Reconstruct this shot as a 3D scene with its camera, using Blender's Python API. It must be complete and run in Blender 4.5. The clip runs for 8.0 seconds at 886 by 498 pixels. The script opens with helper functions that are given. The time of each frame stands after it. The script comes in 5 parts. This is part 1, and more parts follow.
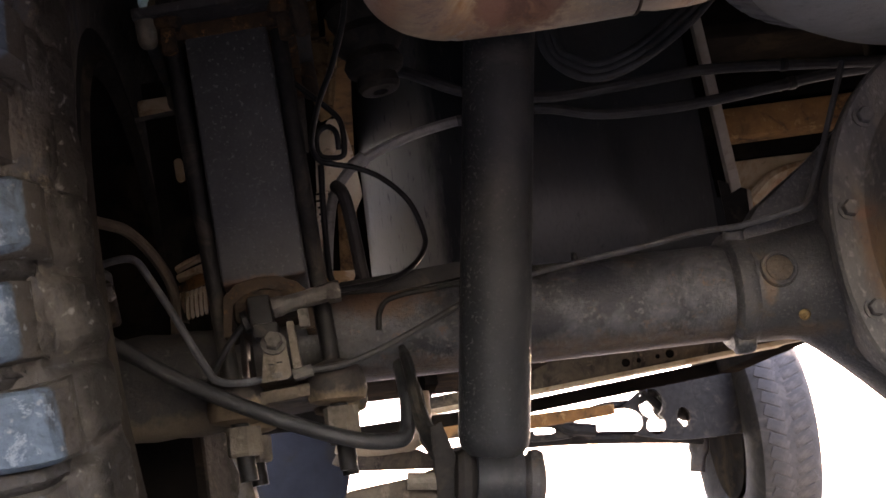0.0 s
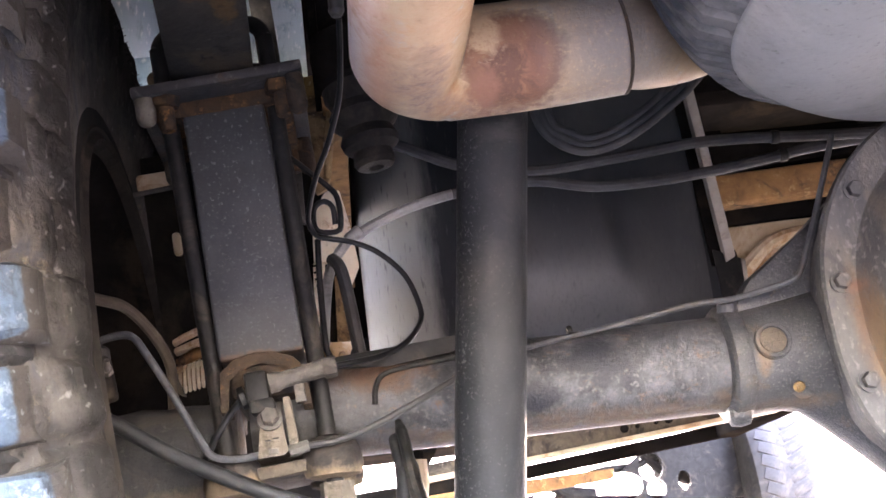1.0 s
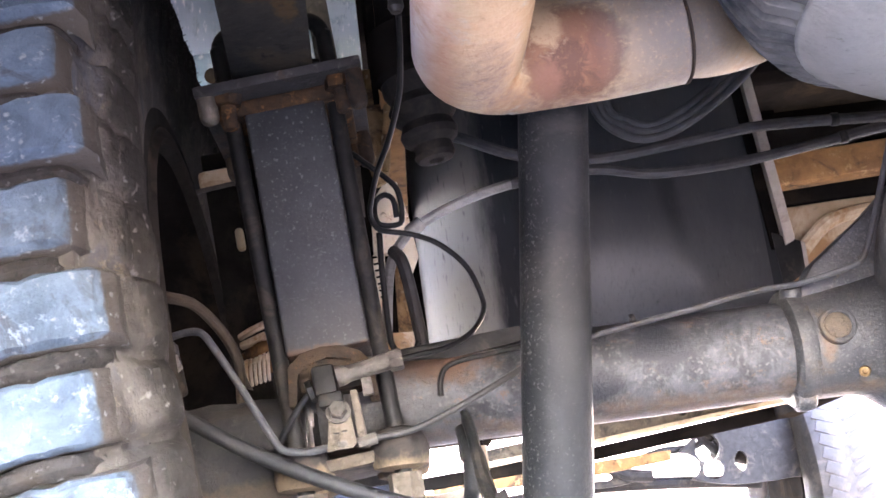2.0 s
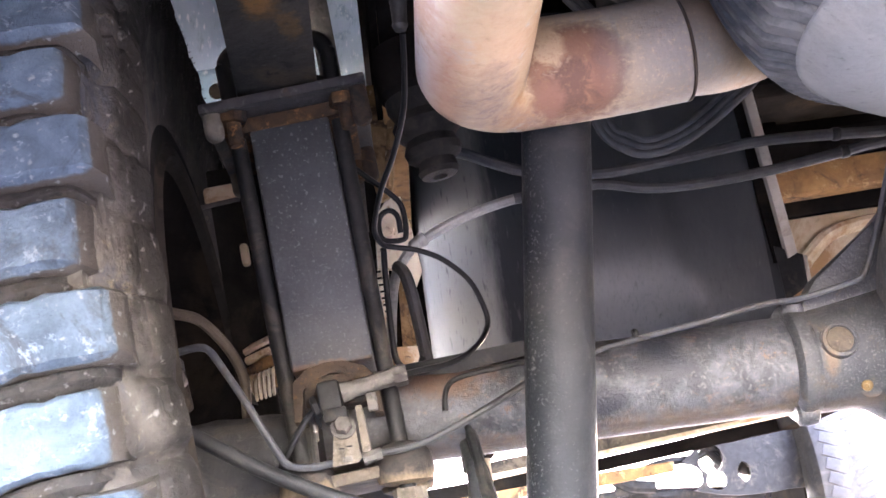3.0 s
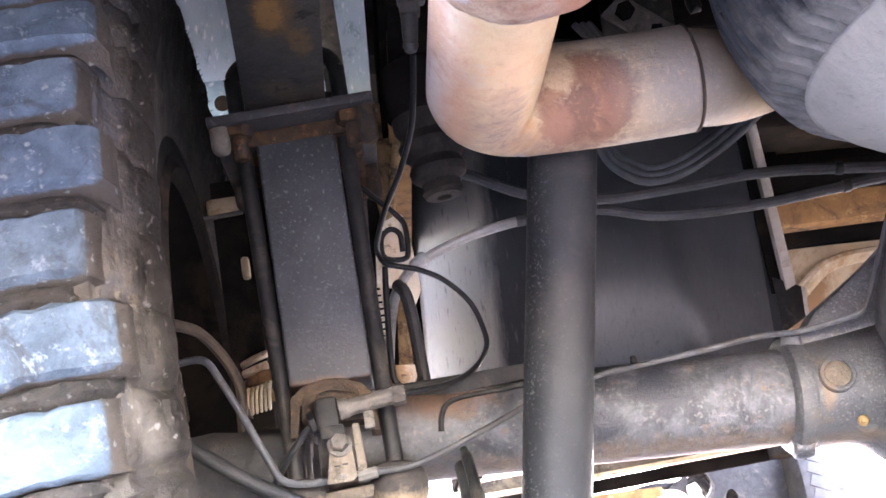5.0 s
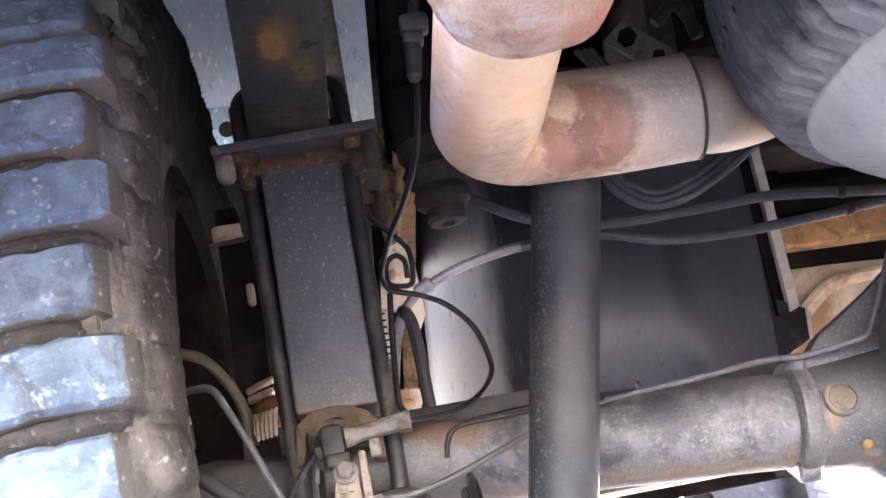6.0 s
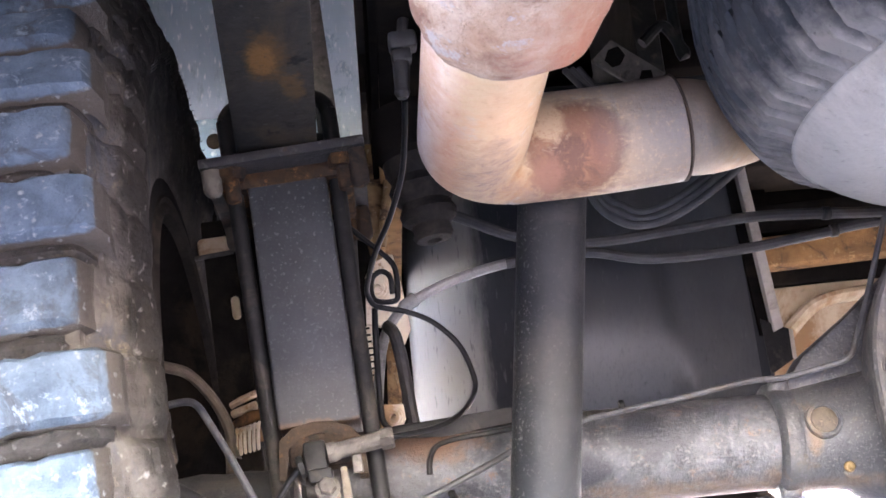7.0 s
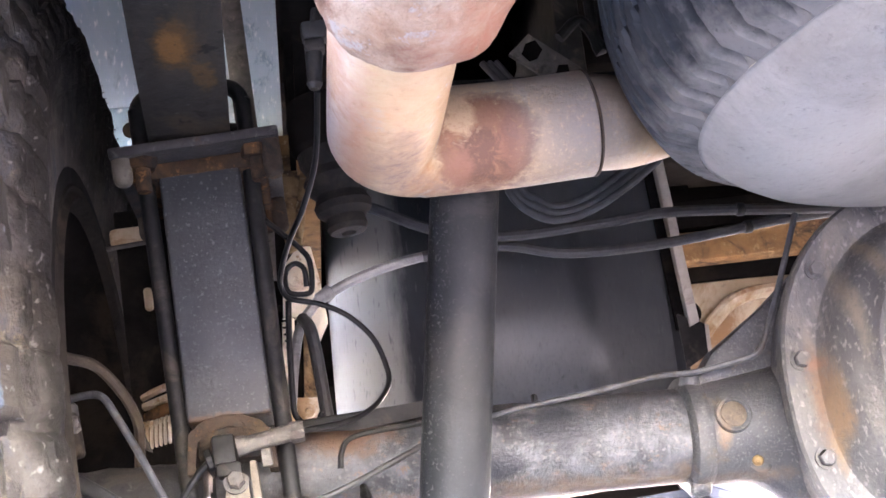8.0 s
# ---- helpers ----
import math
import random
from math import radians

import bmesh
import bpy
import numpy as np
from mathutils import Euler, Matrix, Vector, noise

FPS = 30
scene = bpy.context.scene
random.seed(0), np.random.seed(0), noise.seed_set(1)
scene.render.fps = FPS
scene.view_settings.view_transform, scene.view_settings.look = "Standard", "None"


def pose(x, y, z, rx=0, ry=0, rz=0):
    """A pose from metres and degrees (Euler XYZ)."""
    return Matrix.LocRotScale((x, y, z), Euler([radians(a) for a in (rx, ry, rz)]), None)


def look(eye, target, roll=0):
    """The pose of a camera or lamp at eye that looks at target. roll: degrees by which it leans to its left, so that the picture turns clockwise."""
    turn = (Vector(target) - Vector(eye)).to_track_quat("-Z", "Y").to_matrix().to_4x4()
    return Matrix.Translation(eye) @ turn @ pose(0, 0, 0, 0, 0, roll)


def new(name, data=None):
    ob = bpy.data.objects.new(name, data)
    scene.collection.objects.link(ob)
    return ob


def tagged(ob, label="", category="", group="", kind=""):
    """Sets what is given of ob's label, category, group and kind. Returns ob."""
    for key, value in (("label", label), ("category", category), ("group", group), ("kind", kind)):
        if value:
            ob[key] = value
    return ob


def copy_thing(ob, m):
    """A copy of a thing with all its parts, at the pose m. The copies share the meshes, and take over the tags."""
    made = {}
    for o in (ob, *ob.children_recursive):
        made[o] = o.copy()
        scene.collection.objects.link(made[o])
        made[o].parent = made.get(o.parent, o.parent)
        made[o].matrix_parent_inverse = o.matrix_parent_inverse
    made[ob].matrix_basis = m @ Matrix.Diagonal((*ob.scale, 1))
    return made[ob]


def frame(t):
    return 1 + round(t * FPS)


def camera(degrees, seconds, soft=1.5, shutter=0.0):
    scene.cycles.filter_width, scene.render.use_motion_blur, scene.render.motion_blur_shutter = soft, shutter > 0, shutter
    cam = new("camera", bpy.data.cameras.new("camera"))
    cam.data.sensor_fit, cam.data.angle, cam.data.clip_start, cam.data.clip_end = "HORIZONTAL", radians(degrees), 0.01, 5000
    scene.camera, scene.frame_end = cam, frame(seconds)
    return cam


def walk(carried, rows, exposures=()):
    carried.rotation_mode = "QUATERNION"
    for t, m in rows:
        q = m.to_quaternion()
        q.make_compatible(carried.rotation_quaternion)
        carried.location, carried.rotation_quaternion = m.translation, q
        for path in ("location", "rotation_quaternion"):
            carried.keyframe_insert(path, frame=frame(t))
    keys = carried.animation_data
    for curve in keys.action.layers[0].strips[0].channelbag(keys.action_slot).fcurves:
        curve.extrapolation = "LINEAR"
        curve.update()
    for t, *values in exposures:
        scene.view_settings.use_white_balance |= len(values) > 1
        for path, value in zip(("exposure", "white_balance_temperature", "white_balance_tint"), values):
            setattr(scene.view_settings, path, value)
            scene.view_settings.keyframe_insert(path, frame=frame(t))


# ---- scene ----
cam = camera(38.0, 8.0, 1.6)
PATH = [
    (0, (0.0657, -1.0018, 0.2545), (0.2177, 0.9, 0.6503), -7.02),
    (0.2, (0.0635, -1.0045, 0.2557), (0.1679, 0.9, 0.6989), -8.6),
    (0.5, (0.0594, -1.0083, 0.2577), (0.1934, 0.9, 0.7394), -7.47),
    (1, (0.0690, -1.0120, 0.2630), (0.2346, 0.9, 0.7547), -7.37),
    (1.5, (0.0717, -1.0117, 0.2613), (0.2225, 0.9, 0.7089), -7.42),
    (2, (0.0588, -1.0200, 0.2695), (0.1478, 0.9, 0.7449), -7.96),
    (2.2, (0.0480, -1.0228, 0.2716), (0.1118, 0.9, 0.7777), -7.22),
    (3.3, (0.0598, -1.0268, 0.2726), (0.1532, 0.9, 0.7601), -8.25),
    (3.5, (0.0545, -1.0267, 0.2720), (0.1335, 0.9, 0.7598), -7.35),
    (4, (0.0516, -1.0265, 0.2737), (0.1401, 0.9, 0.7783), -6.76),
    (4.5, (0.0517, -1.0274, 0.2742), (0.1543, 0.9, 0.7822), -6.09),
    (6, (0.0506, -1.0354, 0.2826), (0.1504, 0.9, 0.8307), -6.53),
    (6.5, (0.0526, -1.0378, 0.2844), (0.1686, 0.9, 0.8387), -6.32),
    (7, (0.0521, -1.0380, 0.2858), (0.1742, 0.9, 0.8519), -5.87),
    (7.5, (0.0519, -1.0371, 0.2859), (0.1766, 0.9, 0.8383), -5.38),
    (8, (0.0676, -1.0343, 0.2859), (0.2927, 0.9, 0.8300), -6.19),
]
walk(cam, [(t, look(eye, target, roll)) for t, eye, target, roll in PATH], [(0, 4.84, 8300, 34), (0.2, 5.65, 8100, 34), (0.5, 6.32, 7900, 34), (1.0, 7.17, 7500, 33), (1.5, 7.52, 7300, 33), (2.0, 7.50, 7200, 33), (3.5, 7.62, 7200, 33), (4.5, 7.69, 7200, 33), (6.0, 7.64, 7200, 33), (7.0, 7.69, 7200, 33), (8, 7.83, 7200, 33)])

# ---------------------------------------------------------------- light
world = bpy.data.worlds.new("sky")
scene.world = world
world.use_nodes = True
wn = world.node_tree
sky = wn.nodes.new("ShaderNodeTexSky")
sky.sky_type, sky.sun_disc = "NISHITA", False
sky.sun_elevation, sky.sun_rotation = radians(48), radians(38)
wn.links.new(sky.outputs["Color"], wn.nodes["Background"].inputs["Color"])
wn.nodes["Background"].inputs["Strength"].default_value = 0.15
sun = new("sun", bpy.data.lights.new("sun", "SUN"))
sun.data.energy, sun.data.angle, sun.data.color = 3.0, radians(0.5), (1.0, 0.95, 0.87)
sun.matrix_world = look((1.9, 2.4, 3.4), (0, 0, 0))


# ---------------------------------------------------------------- materials
def material(name, colors, scale=30.0, rough=(0.5, 0.8), metal=0.0, bump=0.3, fine=6.0, stretch=(1, 1, 1), spots=None, extra=None, gloss=0.25, patches=(), vary=False, flecks=None):
    """colors: two to four base colours mixed by broad noise and fine grain. spots: (colour, scale, threshold) of
    specks. extra: (colour, axis, from, to, scale) wear, or painted light or shade, that thins out along an axis.
    flecks: (colour, scale, threshold, direction, from, to) specks that gather along a direction.
    """
    m = bpy.data.materials.new(name)
    m.use_nodes = True
    t = m.node_tree
    nodes, link = t.nodes, t.links.new
    bsdf = nodes["Principled BSDF"]
    co = nodes.new("ShaderNodeTexCoord")
    mp = nodes.new("ShaderNodeMapping")
    mp.inputs["Scale"].default_value = stretch
    link(co.outputs["Object"], mp.inputs["Vector"])
    if vary:
        info = nodes.new("ShaderNodeObjectInfo")
        far = nodes.new("ShaderNodeVectorMath")
        far.operation = "SCALE"
        far.inputs[0].default_value = (3.1, 4.7, 2.3)
        link(info.outputs["Random"], far.inputs["Scale"])
        link(far.outputs["Vector"], mp.inputs["Location"])

    def noise_at(s, detail=6.0, roughness=0.6, distort=0.0):
        n = nodes.new("ShaderNodeTexNoise")
        n.inputs["Scale"].default_value, n.inputs["Detail"].default_value = s, detail
        n.inputs["Roughness"].default_value, n.inputs["Distortion"].default_value = roughness, distort
        link(mp.outputs["Vector"], n.inputs["Vector"])
        return n.outputs["Fac"]

    def blend(fac, a, b):
        x = nodes.new("ShaderNodeMix")
        x.data_type = "RGBA"
        link(fac, x.inputs["Factor"])
        for socket, v in ((x.inputs[6], a), (x.inputs[7], b)):
            if isinstance(v, tuple):
                socket.default_value = (*v, 1)
            else:
                link(v, socket)
        return x.outputs[2]

    def ramp(fac, lo, hi):
        r = nodes.new("ShaderNodeMapRange")
        r.inputs["From Min"].default_value, r.inputs["From Max"].default_value = lo, hi
        link(fac, r.inputs["Value"])
        return r.outputs["Result"]

    broad, grain = noise_at(scale, 8, 0.65, 0.4), noise_at(scale * fine, 5, 0.7)
    color = blend(ramp(broad, 0.36, 0.64), colors[0], colors[1])
    if len(colors) > 2:
        color = blend(ramp(noise_at(scale * 0.45, 9, 0.7, 0.8), 0.52, 0.62), color, colors[2])
    if len(colors) > 3:
        color = blend(ramp(noise_at(scale * 1.7, 9, 0.75, 0.3), 0.57, 0.63), color, colors[3])
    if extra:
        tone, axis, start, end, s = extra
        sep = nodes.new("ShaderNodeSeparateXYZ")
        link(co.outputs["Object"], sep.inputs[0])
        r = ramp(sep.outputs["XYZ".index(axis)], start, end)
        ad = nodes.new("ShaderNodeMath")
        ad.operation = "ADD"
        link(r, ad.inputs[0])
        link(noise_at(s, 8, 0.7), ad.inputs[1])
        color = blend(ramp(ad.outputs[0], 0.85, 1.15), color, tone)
    if spots:
        tone, s, cut = spots
        v = nodes.new("ShaderNodeTexNoise")
        v.inputs["Scale"].default_value, v.inputs["Detail"].default_value = s, 5.0
        link(mp.outputs["Vector"], v.inputs["Vector"])
        color = blend(ramp(v.outputs["Fac"], cut - 0.04, cut + 0.10), color, tone)
    if flecks:
        tone, s, cut, toward, start, end = flecks
        dp = nodes.new("ShaderNodeVectorMath")
        dp.operation = "DOT_PRODUCT"
        dp.inputs[1].default_value = toward
        link(co.outputs["Object"], dp.inputs[0])
        both = nodes.new("ShaderNodeMath")
        both.operation = "MULTIPLY"
        link(ramp(dp.outputs["Value"], start, end), both.inputs[0])
        link(ramp(noise_at(s, 3, 0.55), cut, cut + 0.05), both.inputs[1])
        color = blend(both.outputs[0], color, tone)
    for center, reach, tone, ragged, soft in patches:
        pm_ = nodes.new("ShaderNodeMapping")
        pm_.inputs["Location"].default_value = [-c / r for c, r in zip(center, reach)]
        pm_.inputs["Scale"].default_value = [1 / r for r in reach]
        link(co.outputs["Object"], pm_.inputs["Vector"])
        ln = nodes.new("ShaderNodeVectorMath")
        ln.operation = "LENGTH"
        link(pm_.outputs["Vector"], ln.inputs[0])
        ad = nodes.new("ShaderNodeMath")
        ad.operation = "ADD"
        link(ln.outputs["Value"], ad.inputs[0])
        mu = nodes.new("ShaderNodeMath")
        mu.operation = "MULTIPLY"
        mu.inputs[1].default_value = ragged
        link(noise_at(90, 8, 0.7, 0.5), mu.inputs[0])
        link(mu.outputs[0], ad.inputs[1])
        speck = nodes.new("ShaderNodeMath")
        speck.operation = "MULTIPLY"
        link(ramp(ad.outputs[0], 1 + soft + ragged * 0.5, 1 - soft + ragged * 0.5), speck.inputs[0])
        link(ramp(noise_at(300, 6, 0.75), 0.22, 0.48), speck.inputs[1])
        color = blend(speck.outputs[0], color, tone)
    dark = tuple(c * 0.62 for c in colors[0])
    color = blend(ramp(grain, 0.60, 0.80), color, dark)
    link(color, bsdf.inputs["Base Color"])
    rr = nodes.new("ShaderNodeMapRange")
    rr.inputs["To Min"].default_value, rr.inputs["To Max"].default_value = rough
    link(grain, rr.inputs["Value"])
    link(rr.outputs["Result"], bsdf.inputs["Roughness"])
    bsdf.inputs["Metallic"].default_value = metal
    bsdf.inputs["Specular IOR Level"].default_value = gloss
    bp = nodes.new("ShaderNodeBump")
    bp.inputs["Strength"].default_value, bp.inputs["Distance"].default_value = bump, 0.0012
    hs = nodes.new("ShaderNodeMath")
    hs.operation = "ADD"
    link(broad, hs.inputs[0])
    link(grain, hs.inputs[1])
    link(hs.outputs[0], bp.inputs["Height"])
    link(bp.outputs["Normal"], bsdf.inputs["Normal"])
    return m


RUBBER = material("dusty_rubber", [(0.026, 0.026, 0.027), (0.045, 0.042, 0.039), (0.085, 0.073, 0.056)], 24, (0.55, 0.9), bump=0.5, gloss=0.15)
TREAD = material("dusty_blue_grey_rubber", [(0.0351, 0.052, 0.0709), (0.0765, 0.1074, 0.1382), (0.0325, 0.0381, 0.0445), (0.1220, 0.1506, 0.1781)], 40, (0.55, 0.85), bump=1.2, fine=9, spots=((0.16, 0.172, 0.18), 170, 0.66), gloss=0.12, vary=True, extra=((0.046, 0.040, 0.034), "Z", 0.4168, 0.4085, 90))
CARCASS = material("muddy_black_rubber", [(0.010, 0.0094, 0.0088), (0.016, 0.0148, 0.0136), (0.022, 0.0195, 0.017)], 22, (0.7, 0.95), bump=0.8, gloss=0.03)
# Dried mud; its extra tone paints shade onto the outer flank.
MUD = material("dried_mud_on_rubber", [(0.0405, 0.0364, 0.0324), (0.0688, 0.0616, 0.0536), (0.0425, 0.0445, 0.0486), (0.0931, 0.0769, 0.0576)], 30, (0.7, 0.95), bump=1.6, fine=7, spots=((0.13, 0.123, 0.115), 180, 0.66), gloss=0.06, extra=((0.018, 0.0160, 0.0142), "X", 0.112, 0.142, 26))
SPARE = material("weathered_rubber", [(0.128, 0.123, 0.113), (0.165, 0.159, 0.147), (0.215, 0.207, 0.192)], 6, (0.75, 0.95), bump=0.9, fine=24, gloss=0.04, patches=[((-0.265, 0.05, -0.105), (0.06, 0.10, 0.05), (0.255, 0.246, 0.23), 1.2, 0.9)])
# Tread tone holds shade as well as rubber; extra pales it towards the underside.
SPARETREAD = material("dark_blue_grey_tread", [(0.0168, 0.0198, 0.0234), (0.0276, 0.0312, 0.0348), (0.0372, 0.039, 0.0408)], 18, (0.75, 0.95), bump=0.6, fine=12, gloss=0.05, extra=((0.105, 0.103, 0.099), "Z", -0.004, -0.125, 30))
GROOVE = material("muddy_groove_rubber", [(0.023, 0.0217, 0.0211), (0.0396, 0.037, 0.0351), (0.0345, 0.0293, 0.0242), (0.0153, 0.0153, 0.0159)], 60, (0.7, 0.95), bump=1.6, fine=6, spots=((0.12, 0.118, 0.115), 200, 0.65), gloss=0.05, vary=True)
FRONT = material("dusty_rubber_tread", [(0.0304, 0.0288, 0.028), (0.044, 0.0416, 0.0392), (0.06, 0.0544, 0.0488)], 20, (0.7, 0.9), bump=0.4, gloss=0.05)
AXLE = material("pitted_black_paint", [(0.0105, 0.012, 0.0150), (0.072, 0.075, 0.081), (0.012, 0.0135, 0.017), (0.092, 0.060, 0.042)], 52, (0.26, 0.46), bump=0.95, fine=7, spots=((0.090, 0.088, 0.085), 260, 0.59), extra=((0.098, 0.066, 0.043), "Z", -0.010, -0.052, 60), gloss=0.42, patches=[((0.11, -0.03, 0.010), (0.026, 0.05, 0.018), (0.011, 0.0125, 0.017), 2.6, 0.35), ((0.06, -0.03, -0.014), (0.020, 0.05, 0.013), (0.011, 0.0125, 0.017), 2.6, 0.35), ((-0.06, -0.03, 0.018), (0.034, 0.05, 0.012), (0.085, 0.046, 0.027), 3.2, 0.35), ((-0.26, -0.03, -0.006), (0.16, 0.08, 0.06), (0.030, 0.025, 0.0195), 1.6, 0.5)])
CAST = material("weathered_cast_iron", [(0.0234, 0.025, 0.0281), (0.0452, 0.0468, 0.0499), (0.0562, 0.0546, 0.053), (0.0608, 0.0499, 0.039)], 34, (0.27, 0.5), bump=0.9, fine=8, spots=((0.105, 0.103, 0.10), 560, 0.60), gloss=0.28, patches=[((0.2395, -0.045, -0.004), (0.005, 0.03, 0.018), (0.095, 0.066, 0.043), 3.0, 0.4), ((0.255, -0.04, -0.042), (0.030, 0.03, 0.006), (0.098, 0.068, 0.044), 2.0, 0.5)])
COVER = material("weathered_grey_cover", [(0.04, 0.04, 0.0408), (0.0704, 0.068, 0.0656), (0.0848, 0.0784, 0.0696), (0.0448, 0.0464, 0.0512)], 26, (0.5, 0.75), bump=1.0, fine=10, stretch=(1, 1, 0.6), spots=((0.12, 0.114, 0.106), 300, 0.60), gloss=0.18, patches=[((0.301, -0.11, 0.008), (0.008, 0.06, 0.034), (0.075, 0.047, 0.030), 1.6, 0.5), ((0.308, -0.11, -0.014), (0.005, 0.06, 0.030), (0.100, 0.066, 0.040), 2.4, 0.5), ((0.299, -0.10, 0.033), (0.006, 0.04, 0.005), (0.10, 0.056, 0.038), 2.4, 0.5), ((0.326, -0.10, 0.070), (0.005, 0.05, 0.040), (0.105, 0.092, 0.072), 2.2, 0.5), ((0.350, -0.10, 0.104), (0.005, 0.05, 0.020), (0.105, 0.088, 0.062), 2.2, 0.5)])
BLOCK = material("dusty_black_paint", [(0.0225, 0.0245, 0.0262), (0.036, 0.0388, 0.0408), (0.029, 0.0305, 0.031)], 26, (0.4, 0.6), bump=0.5, fine=12, spots=((0.062, 0.0645, 0.0645), 420, 0.63), extra=((0.075, 0.044, 0.024), "Z", 0.088, 0.112, 80), gloss=0.3, patches=[((0.0, -0.06, -0.099), (0.04, 0.02, 0.004), (0.062, 0.036, 0.023), 3.4, 0.3)], flecks=((0.098, 0.10, 0.099), 280, 0.62, (0, 0, 1), -0.09, 0.07))
BLACK = material("black_steel", [(0.007, 0.007, 0.007), (0.016, 0.0155, 0.015), (0.035, 0.030, 0.024)], 40, (0.4, 0.7), bump=0.35, gloss=0.15)
PLATE = material("dirty_steel_plate", [(0.0245, 0.023, 0.023), (0.0432, 0.0396, 0.0382), (0.0576, 0.0389, 0.0266), (0.0756, 0.0698, 0.0662)], 46, (0.5, 0.75), bump=0.8, fine=8)
RUST = material("rusty_steel", [(0.034, 0.024, 0.0180), (0.082, 0.046, 0.0225), (0.020, 0.0172, 0.0155), (0.19, 0.092, 0.036)], 74, (0.7, 0.95), bump=1.2, gloss=0.1)
LEAF = material("worn_spring_steel", [(0.019, 0.0185, 0.0172), (0.038, 0.0345, 0.030), (0.050, 0.038, 0.026), (0.011, 0.011, 0.0105)], 20, (0.55, 0.8), bump=0.7, patches=[((0.004, -0.21, 0.01), (0.014, 0.030, 0.05), (0.080, 0.046, 0.021), 1.8, 0.25), ((0.002, -0.208, 0.01), (0.009, 0.018, 0.05), (0.155, 0.080, 0.028), 1.9, 0.25), ((0.020, -0.17, 0.01), (0.008, 0.02, 0.05), (0.08, 0.048, 0.022), 3.2, 0.3)], spots=((0.20, 0.195, 0.185), 120, 0.705), gloss=0.16)
SHOCK = material("black_shock_paint", [(0.0108, 0.0118, 0.0130), (0.018, 0.0192, 0.0203), (0.025, 0.0245, 0.0240)], 30, (0.40, 0.56), bump=0.45, spots=((0.040, 0.0395, 0.038), 460, 0.65), gloss=0.14, flecks=((0.105, 0.104, 0.10), 420, 0.60, (-1, 0, 0.125), 0.008, 0.024))
# Heat tint, plus patches painting shade on pipe tops, light on the left.
EXHAUST = material("heat_tinted_exhaust_steel", [(0.4232, 0.2651, 0.1407), (0.479, 0.3627, 0.2253), (0.3441, 0.1814, 0.0853), (0.3999, 0.3488, 0.2727)], 16, (0.45, 0.75), metal=0.15, bump=1.0, fine=12, patches=[((-0.072, -0.13, 0.004), (0.016, 0.16, 0.060), (0.52, 0.445, 0.42), 0.9, 0.6), ((-0.052, -0.075, -0.012), (0.010, 0.10, 0.030), (0.40, 0.21, 0.13), 1.8, 0.5), ((-0.030, -0.09, -0.020), (0.014, 0.08, 0.045), (0.56, 0.36, 0.215), 1.6, 0.6), ((0.096, -0.03, 0.000), (0.034, 0.07, 0.060), (0.19, 0.155, 0.12), 0.7, 0.8), ((0.030, -0.05, -0.038), (0.080, 0.06, 0.007), (0.22, 0.145, 0.11), 2.0, 0.45), ((-0.040, -0.11, -0.010), (0.012, 0.05, 0.020), (0.50, 0.26, 0.12), 2.0, 0.4), ((-0.014, -0.06, 0.012), (0.010, 0.05, 0.018), (0.42, 0.24, 0.13), 2.0, 0.4), ((-0.066, -0.15, -0.006), (0.008, 0.05, 0.020), (0.40, 0.25, 0.175), 2.2, 0.4), ((0.030, -0.035, -0.012), (0.033, 0.06, 0.031), (0.10, 0.050, 0.036), 0.75, 0.16), ((0.028, -0.035, -0.013), (0.0285, 0.06, 0.0265), (0.235, 0.120, 0.068), 0.9, 0.22), ((0.044, -0.035, -0.010), (0.008, 0.05, 0.020), (0.17, 0.082, 0.055), 2.2, 0.4), ((0.024, -0.035, -0.020), (0.016, 0.05, 0.016), (0.13, 0.066, 0.045), 3.6, 0.25), ((0.014, -0.035, 0.002), (0.010, 0.05, 0.014), (0.40, 0.27, 0.165), 3.4, 0.25), ((0.034, -0.035, 0.002), (0.010, 0.05, 0.008), (0.20, 0.10, 0.062), 2.8, 0.3), ((0.012, -0.035, -0.028), (0.008, 0.05, 0.010), (0.22, 0.11, 0.072), 2.8, 0.3), ((0.100, -0.03, 0.012), (0.034, 0.07, 0.042), (0.19, 0.165, 0.145), 0.5, 0.9), ((0.150, 0.03, 0.045), (0.050, 0.07, 0.034), (0.24, 0.14, 0.07), 0.7, 0.8), ((0.050, -0.02, 0.040), (0.07, 0.06, 0.018), (0.20, 0.17, 0.145), 0.9, 0.6)])
WELD = material("scaled_rust_joint", [(0.24, 0.15, 0.10), (0.34, 0.27, 0.21), (0.16, 0.085, 0.055), (0.27, 0.25, 0.235)], 30, (0.6, 0.9), metal=0.1, bump=1.8, fine=7, patches=[((0.0, -0.22, -0.02), (0.030, 0.05, 0.04), (0.26, 0.115, 0.07), 1.8, 0.5)])
# The patch paints a soft sheen low on the rear face.
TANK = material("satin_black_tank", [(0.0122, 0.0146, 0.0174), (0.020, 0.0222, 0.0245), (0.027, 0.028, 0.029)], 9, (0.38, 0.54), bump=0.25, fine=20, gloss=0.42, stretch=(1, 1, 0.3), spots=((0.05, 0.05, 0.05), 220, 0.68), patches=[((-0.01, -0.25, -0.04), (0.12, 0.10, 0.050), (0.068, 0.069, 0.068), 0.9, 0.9)])
